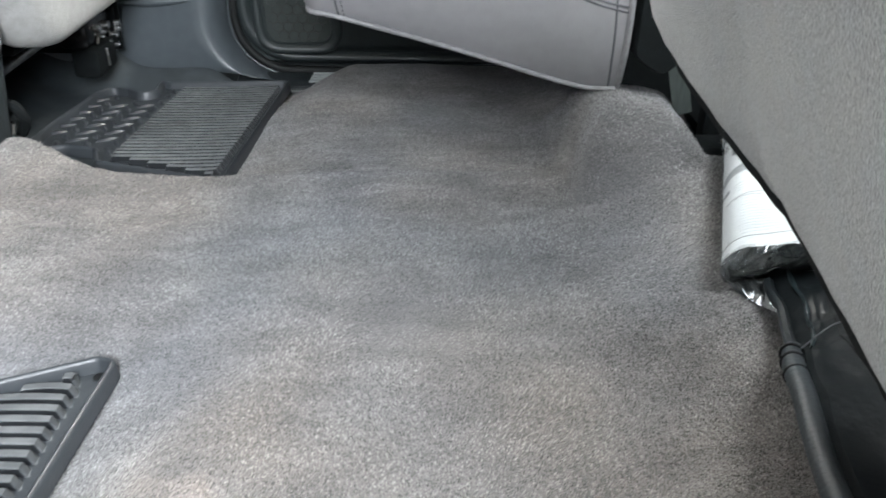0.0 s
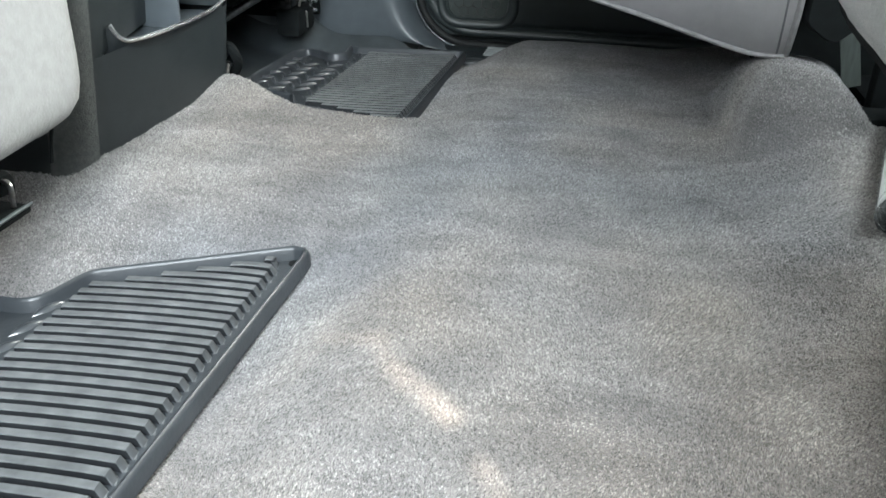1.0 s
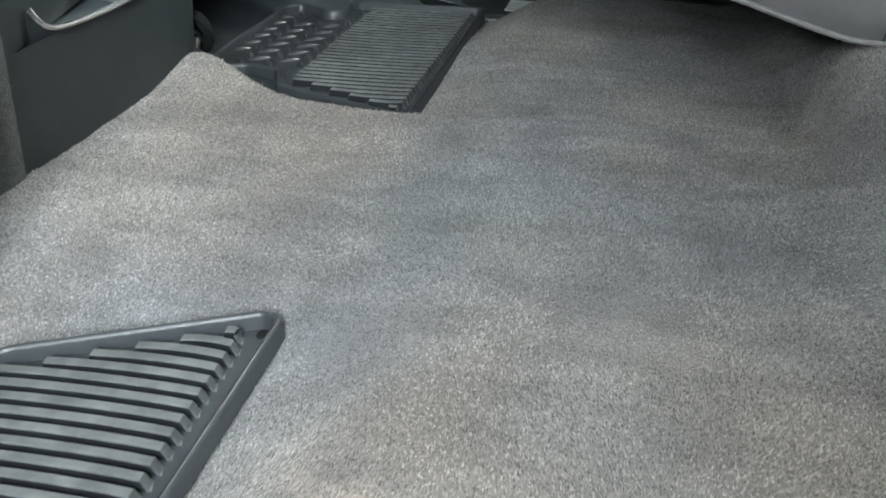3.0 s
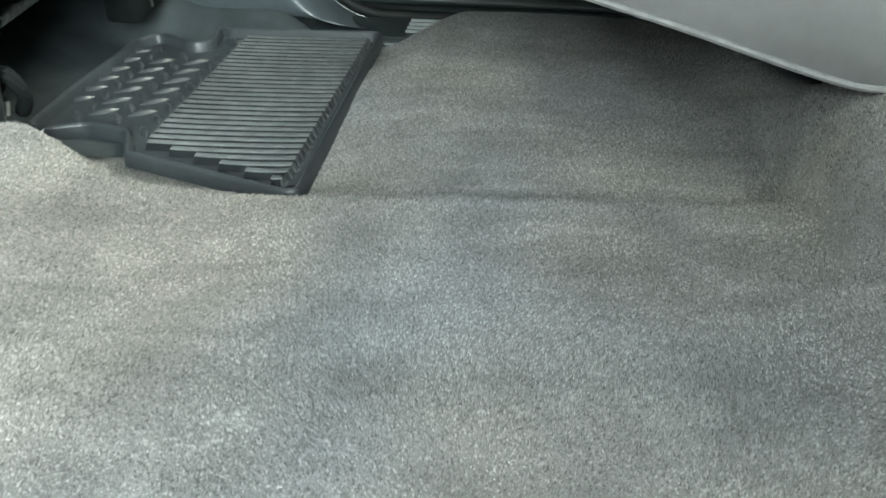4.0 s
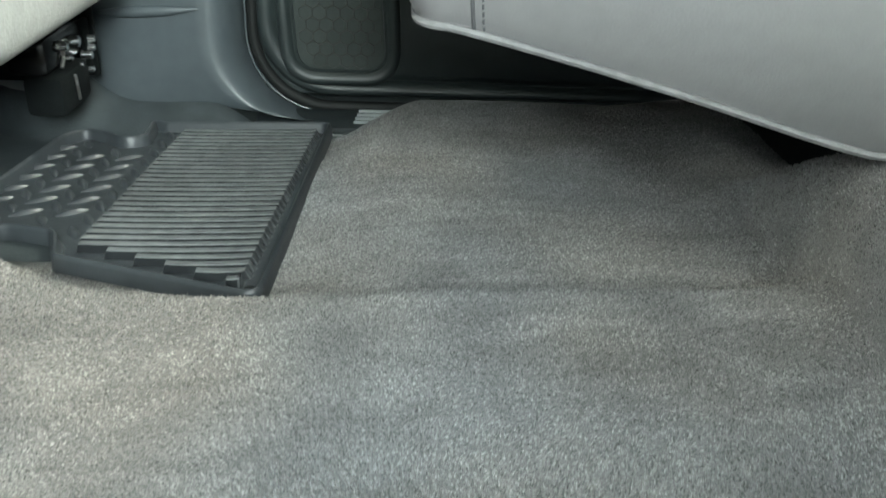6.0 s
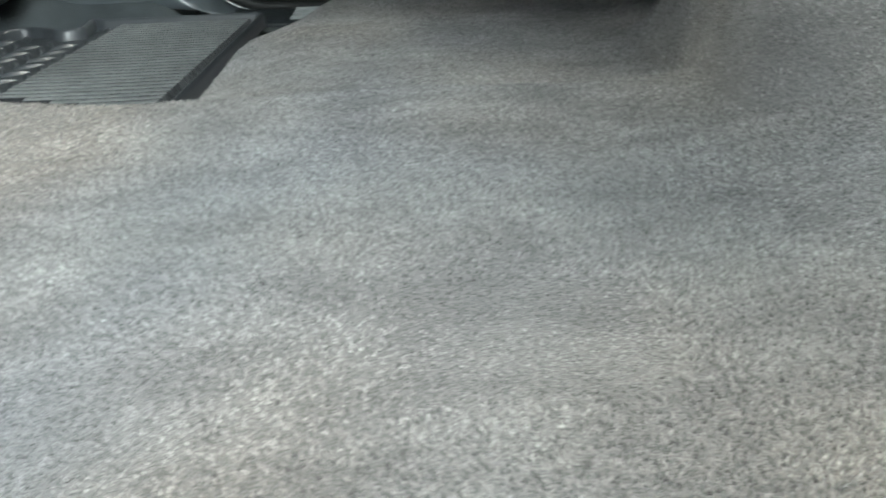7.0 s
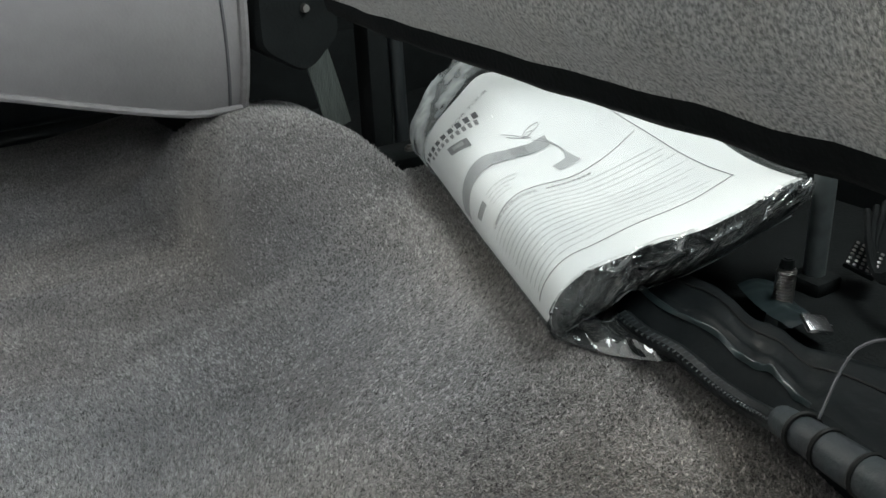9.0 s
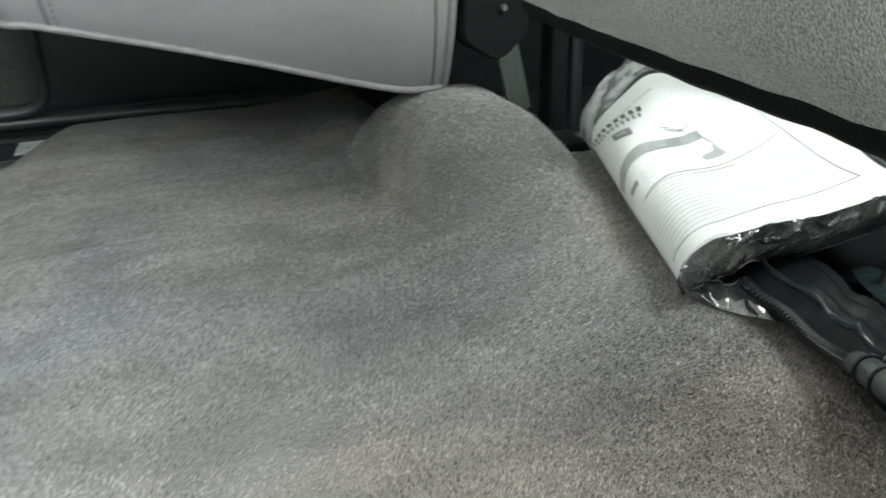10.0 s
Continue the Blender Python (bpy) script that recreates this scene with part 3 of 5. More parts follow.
def floor_mat(flip, m, label, outline, slant=0.0, inset=(0.0, 0.0)):
    """A ribbed mat. Its tunnel corner is the origin, its length runs along y (flip: along -y)."""
    s = -1 if flip else 1
    ob = thing("floor_mat", label, "floor mat", group="rubber floor mats")
    ob.matrix_basis = m
    line = [Vector((p[0] + slant * p[1], p[1] * s)) for p in rounded_outline([(x - (inset[0] if y < 0.2 else inset[1]) * (x > -0.01), y, r) for x, y, r in outline], 7)]
    if flip:
        line = line[::-1]
    part("base", prism(line, 0.0, 0.005), RUBBER, ob)
    rim = tube([(p[0], p[1], 0.0) for p in line], 1.0, closed=True, profile=[(-0.0045, 0.002), (-0.0035, 0.0150), (-0.0024, 0.0186), (0.0, 0.0200), (0.0022, 0.0190), (0.0034, 0.0160), (0.0060, 0.004), (0.0064, 0.0)])
    part("rim", rim, RUBBER, ob, "raised rounded rim", sharp=50)
    # dark discs on the base paint the shade of two corner holes
    part("corner_hole_disc", rod((-0.0135 - inset[0] * 0.6, s * 0.0115, 0.0052), (-0.0135 - inset[0] * 0.6, s * 0.0115, 0.0065), 0.0062, 0.0055, 16), SEAL_RUBBER, ob, "small dark disc for the shade of a hole in the corner")
    part("corner_hole_disc", rod((-0.014, s * 0.462, 0.0052), (-0.014, s * 0.462, 0.0066), 0.0066, 0.0058, 16), SEAL_RUBBER, ob, "small dark disc for the shade of a hole in the corner")
    # ribs
    for k in range(31):
        v = 0.020 + 0.0146 * k
        right = -0.0235 - (0.004 if k == 0 else 0.0)
        left = max(-0.210, -0.044 - 0.0325 * k)
        bow = 0.005
        n = 8
        loops = []
        for i in range(n + 1):
            u = left + (right - left) * i / n + slant * v
            f = i / n
            vv = v - bow * 4 * f * (1 - f) * 0.6 + 0.002 * f
            t = 0.35 if i == 0 else (0.6 if i == n else 1)
            e = 0.004 if i == n else (-0.003 if i == 0 else 0)
            h = 0.0056 if i in (0, n) else 0.0145
            loops.append([(u + e, s * (vv - 0.0050), 0.0046), (u, s * (vv - 0.0044), h - 0.0009), (u, s * (vv - 0.0036), h), (u, s * (vv + 0.0036), h), (u, s * (vv + 0.0044), h - 0.0009), (u + e, s * (vv + 0.0050), 0.0046)])
        # steep shoulders near both ends
        a = [((p[0] + 0.003), p[1], q[2]) for p, q in zip(loops[0], loops[1])]
        b = [((p[0] - 0.005), p[1], q[2]) for p, q in zip(loops[-1], loops[-2])]
        loops = [loops[0], a] + loops[1:-1] + [b, loops[-1]]
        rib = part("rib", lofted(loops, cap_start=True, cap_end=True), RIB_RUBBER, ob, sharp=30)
        # light painted in by facing: pale tops, mid-tone ends, sides left dark
        rib.data.materials.append(LIT_TOP_RUBBER)
        rib.data.materials.append(LIT_END_RUBBER)
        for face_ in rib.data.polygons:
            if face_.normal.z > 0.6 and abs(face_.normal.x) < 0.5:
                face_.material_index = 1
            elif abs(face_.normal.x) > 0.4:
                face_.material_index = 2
    # raised treads, leaning one way and the other by columns
    loops = []
    for i in range(9):
        f = i / 8 * 2 - 1
        w, h = 0.0058 * (1 - abs(f) ** 1.8) + 0.0002, 0.0052 * (1 - abs(f) ** 2.2) + 0.0002
        loops.append([(f * 0.0195, -w, 0), (f * 0.0195, -w * 0.55, h * 0.8), (f * 0.0195, 0, h), (f * 0.0195, w * 0.55, h * 0.8), (f * 0.0195, w, 0)])
    tread = lofted(loops, closed=False)
    me = bpy.data.meshes.new("tread")
    tread.to_mesh(me)
    tread.free()
    me.polygons.foreach_set("use_smooth", [True] * len(me.polygons))
    me.materials.append(TREAD_RUBBER)
    for i in range(6):
        for j in range(11):
            u = -0.227 - 0.0245 * i
            v = 0.098 + 0.036 * j + 0.018 * (i % 2)
            if (v < 0.165 and u < -0.234) or v > 0.462 or (v > 0.40 and -0.315 < u < -0.24) or (v < 0.19 and u < -0.33):
                continue
            t = new("tread", me)
            t.parent = ob
            t.matrix_basis = pose(u + slant * v, s * v, 0.0046, 0, 0, s * (34 if i % 2 else -60))
    return ob


floor_mat(True, pose(-0.319, 0.655, 0.050, 0.0, -2.6, 0.5), "black ribbed rubber floor mat with a tread-plate heel area", NEAR_MAT, -0.05, (0.0, 0.010))
floor_mat(False, pose(-0.299, 1.104, 0.041, -2.4, -2.0, -1.6), "black ribbed rubber floor mat lying across the tunnel", FAR_MAT, 0.03, (0.010, 0.012))


# ---------------------------------------------------------------- centre console
console = thing("center_console", "black plastic rear end of the centre console with a storage bin", "console", (-0.75, 0.88, 0.1))
C0 = Vector((-0.75, 0.88, 0.1))


def console_loop(z, grow=0.0):
    lean = 0.10 * (z - 0.13)
    pts = [(-1.25, 0.745), (-0.80, 0.742), (-0.636 + lean, 0.748), (-0.587 + lean, 1.118), (-0.68, 1.135), (-1.25, 1.13)]
    rad = (0.01, 0.2, 0.045, 0.03, 0.05, 0.01)
    return [(p[0], p[1], z) for p in rounded_outline([(x, y, r) for (x, y), r in zip(pts, rad)], 8)]


body = lofted([console_loop(z) for z in (0.02, 0.10, 0.15, 0.20, 0.222)], cap_start=True)
part("lower_body", placed(body, C0), BLACK_PLASTIC, console, sharp=50)
upper = lofted([[(x - 0.085 * (0.84 < y < 1.10) * (x > -0.66), y, z) for x, y, z in console_loop(z)] for z in (0.219, 0.27, 0.33)] + [console_loop(z) for z in (0.335, 0.42)], cap_end=True)
part("upper_body", placed(upper, C0), BLACK_PLASTIC, console, sharp=50)
tray = rounded_outline([(-0.640, 0.835, 0.02), (-0.622, 0.845, 0.02), (-0.590, 1.09, 0.02), (-0.615, 1.10, 0.02), (-0.70, 1.09, 0.02), (-0.70, 0.835, 0.02)], 6)
part("bin_floor", placed(prism(tray, 0.206, 0.212, 0.001), C0), GREY_PLASTIC, console, "blue-grey floor of the open bin")
lip = smooth_path([(-0.622, 0.836, 0.252), (-0.613, 0.846, 0.232), (-0.604, 0.880, 0.226), (-0.592, 0.97, 0.223), (-0.582, 1.06, 0.226), (-0.580, 1.10, 0.240), (-0.582, 1.110, 0.28)], 6)
part("bin_lip", placed(tube(lip, 0.0032, 8), C0), CHROME, console, "bright satin-chrome lip of the bin")
part("bin_wall", placed(lofted([[Vector(p) + Vector((-0.002, 0, 0.001)) for p in lip], [Vector(p) + Vector((-0.018, 0, -0.055)) for p in lip]], closed=False), C0), BLACK_PLASTIC, console)
GRAINED = material("grained_plastic", (0.085, 0.09, 0.088), 0.6, second=(0.06, 0.065, 0.064), scale=160, bump=0.7, bump_scale=420, stain=0.2)
corner = []
for z in (0.06, 0.12, 0.20, 0.30, 0.42):
    ring = [p for p in console_loop(z) if p[0] > -0.79 and p[1] < 0.815]
    corner.append([(p[0] + 0.003 * min(1, max(0, (p[0] + 0.70) / 0.05)), p[1] - 0.003, p[2]) for p in ring])
part("corner_trim", placed(lofted(corner, closed=False), C0), GRAINED, console, "grained grey-black corner column", sharp=60)
part("divider", placed(box((0.07, 0.006, 0.10), (-0.635, 0.985, 0.262), 0.002), C0), GREY_PLASTIC, console)


# ---------------------------------------------------------------- front seats
def front_seat(m, flip, wide=False):
    s = -1 if flip else 1
    ob = thing("front_seat", "light grey front seat with a dark frame beneath", "car seat", group="front seats")
    ob.matrix_basis = m
    rows = []
    for z, x, w, d in ((0.0, 0.004, 0.160, 0.05), (0.002, 0.012, 0.180, 0.06), (0.008, 0.019, 0.196, 0.075), (0.020, 0.025, 0.209, 0.09), (0.036, 0.026, 0.217, 0.10), (0.060, 0.025, 0.221, 0.105), (0.12, 0.022, 0.225, 0.11), (0.3, -0.01, 0.235, 0.13), (0.6, -0.08, 0.225, 0.13), (0.8, -0.14, 0.19, 0.10)):
        outline = rounded_outline([(x, -w, 0.05), (x, -0.10, 0.001), (x, -0.06, 0.001), (x, -0.02, 0.001), (x, w, 0.05), (x - d, w + 0.005, 0.04), (x - d, -w - 0.005, 0.04)], 6)
        inner = 1.30 if wide else 1.0
        rows.append([(p[0], s * p[1] * (inner if p[1] < 0 else 1.0), z) for p in outline])
    part("backrest", lofted(rows, cap_start=True, cap_end=True), SEAT_FABRIC, ob, sharp=60)
    cush = lofted([[(p[0], s * p[1], z) for p in rounded_outline([(-0.04, -w, 0.05), (-0.04, w, 0.05), (-0.5, w, 0.06), (-0.5, -w, 0.06)], 6)] for z, w in ((0.0, 0.20), (0.02, 0.235), (0.09, 0.245), (0.14, 0.22))], cap_start=True, cap_end=True)
    part("cushion", cush, SEAT_FABRIC, ob, sharp=60)
    part("seat_pan", box((0.42, 0.36, 0.02), (-0.28, 0, -0.02), 0.006), DARK, ob)
    for side in (-0.19, 0.19):
        part("rail", box((0.44, 0.035, 0.03), (-0.34, side, -0.115), 0.005), DARK, ob, "dark steel seat rail")
        part("riser", box((0.05, 0.012, 0.10), (-0.20, side, -0.06), 0.003), DARK, ob)
    return ob


near_seat = front_seat(pose(-0.548, 0.412, 0.222), False)
far_seat = front_seat(pose(-0.555, 1.415, 0.214), False, True)
for seat in (near_seat,):
    part("wire", tube(smooth_path([(-0.02, 0.205, -0.002), (-0.03, 0.206, -0.03), (-0.035, 0.205, -0.06)], 5), 0.0018, 6), DARK, seat)
    part("clip", box((0.012, 0.02, 0.012), (-0.01, 0.16, -0.004), 0.003), SEAT_FABRIC, seat)
# rail foot that stands out behind the near seat
part("rail_foot", box((0.060, 0.098, 0.010), (-0.132, 0.196, -0.137), 0.003, (0, 0, -3)), DARK, near_seat, "black steel rail foot")
part("lever", tube(smooth_path([(-0.104, 0.184, -0.128), (-0.106, 0.188, -0.10), (-0.116, 0.196, -0.09), (-0.146, 0.206, -0.092)], 5), 0.0045, 8), STEEL, near_seat, "bright bent steel lever")
part("hook", tube(smooth_path([(-0.112, 0.230, -0.131), (-0.112, 0.232, -0.110), (-0.118, 0.236, -0.104), (-0.128, 0.240, -0.106)], 5), 0.003, 8), STEEL, near_seat, "small bright hook")
part("rail_end", box((0.07, 0.045, 0.028), (-0.160, 0.245, -0.112), 0.008, (0, 0, -20)), DARK, near_seat)
part("bracket_edge", tube([(-0.105, 0.149, -0.132), (-0.101, 0.20, -0.131), (-0.099, 0.244, -0.131)], 0.0025, 6), PAINTED_STEEL, near_seat)
# motor and links beneath the far seat
GLOSS_BLACK = material("gloss_black", (0.008, 0.008, 0.009), 0.22, scale=60)
part("motor_box", box((0.05, 0.10, 0.052), (-0.062, 0.100, -0.112), 0.010), DARK, far_seat, "dark motor housing")
# steel strip that stands for a glint on the dark housing
part("motor_glint", box((0.004, 0.004, 0.034), (-0.036, 0.094, -0.110), 0.0012, (8, 0, 0)), STEEL, far_seat, "thin steel strip added as a glint on the housing")
part("gearbox", box((0.05, 0.13, 0.046), (-0.074, 0.110, -0.062), 0.009), GLOSS_BLACK, far_seat)
part("side_plate", box((0.12, 0.008, 0.10), (-0.10, 0.196, -0.075), 0.004), DARK, far_seat)
part("plate_flange", box((0.008, 0.026, 0.075), (-0.050, 0.180, -0.082), 0.003), DARK, far_seat)
for yy, zz, rr in ((0.127, -0.061, 0.0075), (0.183, -0.071, 0.006), (0.179, -0.082, 0.005), (0.167, -0.089, 0.006), (0.085, -0.057, 0.006), (0.167, -0.108, 0.004), (0.128, -0.092, 0.004), (0.098, -0.075, 0.004)):
    part("bolt", rod((-0.052, yy, zz), (-0.037, yy, zz), rr * 1.25, rr * 0.9, 12, bevel=0.0015), CHROME, far_seat, "bright bolt head")
part("cross_rod", rod((-0.095, -0.19, -0.05), (-0.095, 0.19, -0.05), 0.008), STEEL, far_seat)
part("link", tube(smooth_path([(-0.046, 0.078, -0.050), (-0.045, 0.088, -0.068), (-0.046, 0.080, -0.082)], 5), 0.0028, 8), STEEL, far_seat)

# cable at the far foot of the console
cable = thing("cable_loop", "black cable loop with a bright ferrule at the console foot", "cable", (-0.60, 1.12, 0.11))
part("lead", placed(tube(smooth_path([(-0.63, 1.125, 0.10), (-0.61, 1.135, 0.135), (-0.595, 1.128, 0.15), (-0.585, 1.135, 0.125), (-0.60, 1.15, 0.10)], 6), 0.008, 8), (-0.60, 1.12, 0.11)), DARK, cable)
part("ferrule", placed(rod((-0.598, 1.118, 0.112), (-0.594, 1.117, 0.128), 0.0045), (-0.60, 1.12, 0.11)), CHROME, cable)


# ---------------------------------------------------------------- far rear seat
seat = thing("rear_seat", "grey leather rear seat cushion with welted, stitched edges", "car seat", (0.03, 1.35, 0.25))
R0 = Vector((0.03, 1.35, 0.25))


hem = eased([(-0.25, 0.302), (-0.162, 0.300), (-0.126, 0.292), (-0.046, 0.273), (0.039, 0.251), (0.129, 0.225), (0.185, 0.211), (0.215, 0.212), (0.3, 0.22)], 0.012)


def seat_low(x):
    """Height of the cushion's lower edge, front to back."""
    return hem(x)


def seat_side(x, f):
    """The side of the cushion. f: 0 at the lower edge, 1 at the top."""
    zl = seat_low(x)
    top = 0.47 - 0.04 * (x + 0.17)
    z = zl + (top - zl) * f
    belly = 0.030 * math.sin(math.pi * min(1, f * 1.1)) ** 0.8 if f < 0.91 else 0.0
    y = 1.074 - belly - 0.020 * (x + 0.16) / 0.38
    if f > 0.8:
        y += 0.05 * ((f - 0.8) / 0.2) ** 2
    return Vector((x, y, z))


def seat_ring(f, n=10):
    """One level of the cushion: its side, then round the front to the far end."""
    pts = [seat_side(0.222 - 0.375 * k / 26, f) for k in range(27)]
    p = pts[-1]
    fr = -0.176 - 0.030 * math.sin(math.pi / 2 * min(1, f * 1.6))
    r = 0.03
    for k in range(1, n + 1):
        q = math.pi / 2 * k / n
        w = 1 - math.cos(q)
        pts.append(Vector((p.x + (fr - p.x) * math.sin(q), p.y + 0.035 * w, p.z)))
    e = pts[-1]
    for k in range(1, 9):
        pts.append(Vector((fr, e.y + (1.70 - e.y) * k / 8, e.z)))
    return pts


levels = [i / 22 for i in range(23)]
cush = lofted([seat_ring(f) for f in levels], closed=False)
part("cushion", placed(cush, R0), LEATHER, seat, sharp=80)
toplid = grid(lambda u, v: (-0.18 + 0.42 * u, 1.10 + 0.60 * v, 0.468 - 0.015 * u + 0.012 * math.sin(math.pi * u) * math.sin(math.pi * v)), [i / 12 for i in range(13)], [i / 12 for i in range(13)])
part("cushion_top", placed(toplid, R0), LEATHER, seat, sharp=80)
under = lofted([[Vector((p.x, p.y, p.z)) for p in seat_ring(0.0)], [Vector((p.x * 0.97 + 0.004, p.y + 0.012, p.z - 0.004)) for p in seat_ring(0.0)]], closed=False)
part("lower_hem", placed(under, R0), LEATHER_TRIM, seat)
part("welt", placed(tube([p + Vector((0, -0.002, -0.001)) for p in seat_ring(0.0)], 0.0034, 8), R0), LEATHER_TRIM, seat, "narrow welt along the lower edge")
pan = bmesh.new()
grid(lambda u, v: (-0.15 + 0.37 * u, 1.09 + 0.61 * v, seat_low(-0.15 + 0.37 * u) - 0.002 - 0.012 * math.sin(math.pi * v)), [i / 14 for i in range(15)], [i / 6 for i in range(7)], pan)
part("seat_pan", placed(pan, R0), DARK, seat)
back_edge = [seat_side(0.222, f) + Vector((0.002, 0.0, 0)) for f in levels]
part("back_welt", placed(tube(back_edge, 0.0042, 8, up=(1, 0, 0)), R0), LEATHER_TRIM, seat, "corded welt of the rear edge")
part("back_panel", placed(lofted([back_edge, [p + Vector((0.012, 0.05, 0)) for p in back_edge], [p + Vector((0.012, 0.5, 0)) for p in back_edge]], closed=False), R0), LEATHER_TRIM, seat)


def on_side(x, f, out=0.0):
    p = seat_side(x, f)
    return Vector((p.x, p.y - out, p.z))


def seam(name, pts):
    part(name, placed(tube(pts, 0.0016, 6, up=(0, 1, 0)), R0), THREAD, seat, "pressed seam line")


def stitches(pts, gap=0.0065):
    bm = bmesh.new()
    run = 0.0
    for a, b in zip(pts, pts[1:]):
        run += (b - a).length
        if run >= gap:
            run = 0
            d = (b - a).normalized()
            tube([b - d * 0.0019, b + d * 0.0019], 0.0009, 5, bm=bm, up=(0, 1, 0))
    part("stitching", placed(bm, R0), THREAD, seat, "dark stitches beside the seam")


v_seam = [on_side(-0.133 - 0.016 * (k / 60) ** 0.7, 0.0 + 0.98 * k / 60, -0.0002) for k in range(61)]
seam("front_seam", v_seam)
stitches([on_side(-0.1255 - 0.016 * (k / 150) ** 0.7, 0.98 * k / 150, 0.0006) for k in range(151)])
t_seam = [on_side(0.0 + 0.222 * k / 60, 0.64 - 0.19 * k / 60, -0.0002) for k in range(61)]
seam("top_seam", t_seam)
seam("top_seam", [p + Vector((0, 0, -0.006)) for p in t_seam])
stitches([on_side(0.0 + 0.222 * k / 150, 0.618 - 0.19 * k / 150, 0.0006) for k in range(151)])
seam("rear_seam", [on_side(0.212 - 0.012 * k / 40, 0.98 * k / 40, -0.0002) for k in range(41)])

# box added to blacken the space under the cushion, where shade lies
part("riser", placed(box((0.30, 0.45, 0.30), (0.42, 1.48, 0.075), 0.01), R0), DARK, seat, "black box added for the shade under the cushion")
rest = lofted([[(p[0] + 0.22 * f, p[1], 0.36 + 0.72 * f) for p in rounded_outline([(0.235, 1.10, 0.03), (0.235, 1.70, 0.03), (0.37, 1.70, 0.03), (0.37, 1.10, 0.03)], 5)] for f in (0, 0.05, 0.3, 0.6, 0.95, 1.0)], cap_start=True, cap_end=True)
part("backrest", placed(rest, R0), LEATHER, seat, sharp=60)

# ---------------------------------------------------------------- frame and belt behind the seat
frame_thing = thing("seat_bracket", "black steel seat bracket with a plastic hinge cover", "seat bracket", (0.30, 1.05, 0.18))
B0 = Vector((0.30, 1.05, 0.18))
cover = rounded_outline([(0.232, 0.262, 0.02), (0.272, 0.236, 0.02), (0.305, 0.266, 0.02), (0.305, 0.36, 0.02), (0.235, 0.36, 0.02)], 6)
cv = lofted([[(p[0], 1.065, p[1]) for p in cover], [(p[0], 1.025, p[1]) for p in cover], [(0.277 + (p[0] - 0.277) * 0.93, 1.02, 0.285 + (p[1] - 0.285) * 0.95) for p in cover]], cap_start=True, cap_end=True)
part("hinge_cover", placed(cv, B0), DARK, frame_thing, "matt black plastic hinge cover")
part("screw", placed(rod((0.274, 1.02, 0.292), (0.274, 1.015, 0.292), 0.0038, 0.003, 12), B0), STEEL, frame_thing)
part("upright", placed(box((0.022, 0.03, 0.20), (0.354, 1.06, 0.22), 0.005), B0), DARK, frame_thing)
part("upright", placed(rod((0.376, 1.05, 0.14), (0.372, 1.05, 0.33), 0.007), B0), BLACK_PLASTIC, frame_thing)
part("foot", placed(box((0.09, 0.05, 0.014), (0.352, 1.02, 0.147), 0.005), B0), DARK, frame_thing)
for px, py, pz in ((0.317, 1.020, 0.1625), (0.362, 1.013, 0.159)):
    part("bolt", placed(rod((px, py, pz - 0.03), (px, py, pz), 0.0062, 0.0045, 14, bevel=0.002), B0), STEEL, frame_thing, "bright bolt head")

belt = thing("belt_strap", "grey woven strap hanging behind the seat", "strap", (0.305, 1.04, 0.17))
bl = []
for k in range(11):
    f = k / 10
    x, z = 0.288 + 0.034 * f, 0.296 - 0.126 * f
    w = 0.0115
    y = 1.074 - 0.004 * math.sin(math.pi * f)
    bl.append([(x - w, y, z - 0.004), (x + w, y - 0.002, z + 0.004), (x + w, y + 0.002, z + 0.004), (x - w, y + 0.003, z - 0.004)])
part("webbing", placed(lofted(bl, cap_start=True, cap_end=True), (0.305, 1.04, 0.17)), WEBBING, belt, sharp=40)


# ---------------------------------------------------------------- folded near seat with its carpeted underside
fold = thing("folded_seat", "grey carpeted underside of a seat cushion folded upright", "car seat", (0.28, 0.42, 0.33))
F0 = Vector((0.28, 0.42, 0.33))


def panel_pt(y, f):
    """The carpeted face: f runs up from the lower edge. It leans into the cab."""
    x = 0.206 - 0.15 * f
    z = 0.318 + 0.43 * f
    e = (y - 0.36) / 0.54
    x -= 0.12 * max(0.0, 0.5 - y)
    x += 0.02 * max(0.0, e) ** 4 + 0.010 * step(0.06, 0.0, f)
    z += 0.010 * step(0.06, 0.0, f) * 0
    return Vector((x + 0.0015 * noise.noise((y * 12, f * 9, 2.0)), y, z + 0.002 * noise.noise((y * 30, 0.0, 7.0)) * (f < 0.05)))


ys = [-0.08 + 0.98 * k / 90 for k in range(91)]
fs = [0, 0.008, 0.018, 0.03, 0.045, 0.06] + [0.06 + 0.94 * k / 16 for k in range(1, 17)]
face = grid(lambda y, f: panel_pt(y, f), ys, fs)
part("carpet_face", placed(face, F0), PANEL_CARPET, fold, sharp=180)
low = [panel_pt(y, 0.0) for y in ys]
part("edge_trim", placed(lofted([[p + Vector((0.000, 0, 0.002)) for p in low], [p + Vector((0.003, 0, -0.010)) for p in low], [p + Vector((0.010, 0, -0.015)) for p in low], [p + Vector((0.035, 0, -0.014)) for p in low], [p + Vector((0.05, 0, 0.0)) for p in low]], closed=False), F0), DARK, fold, "black folded edge of the panel", sharp=70)
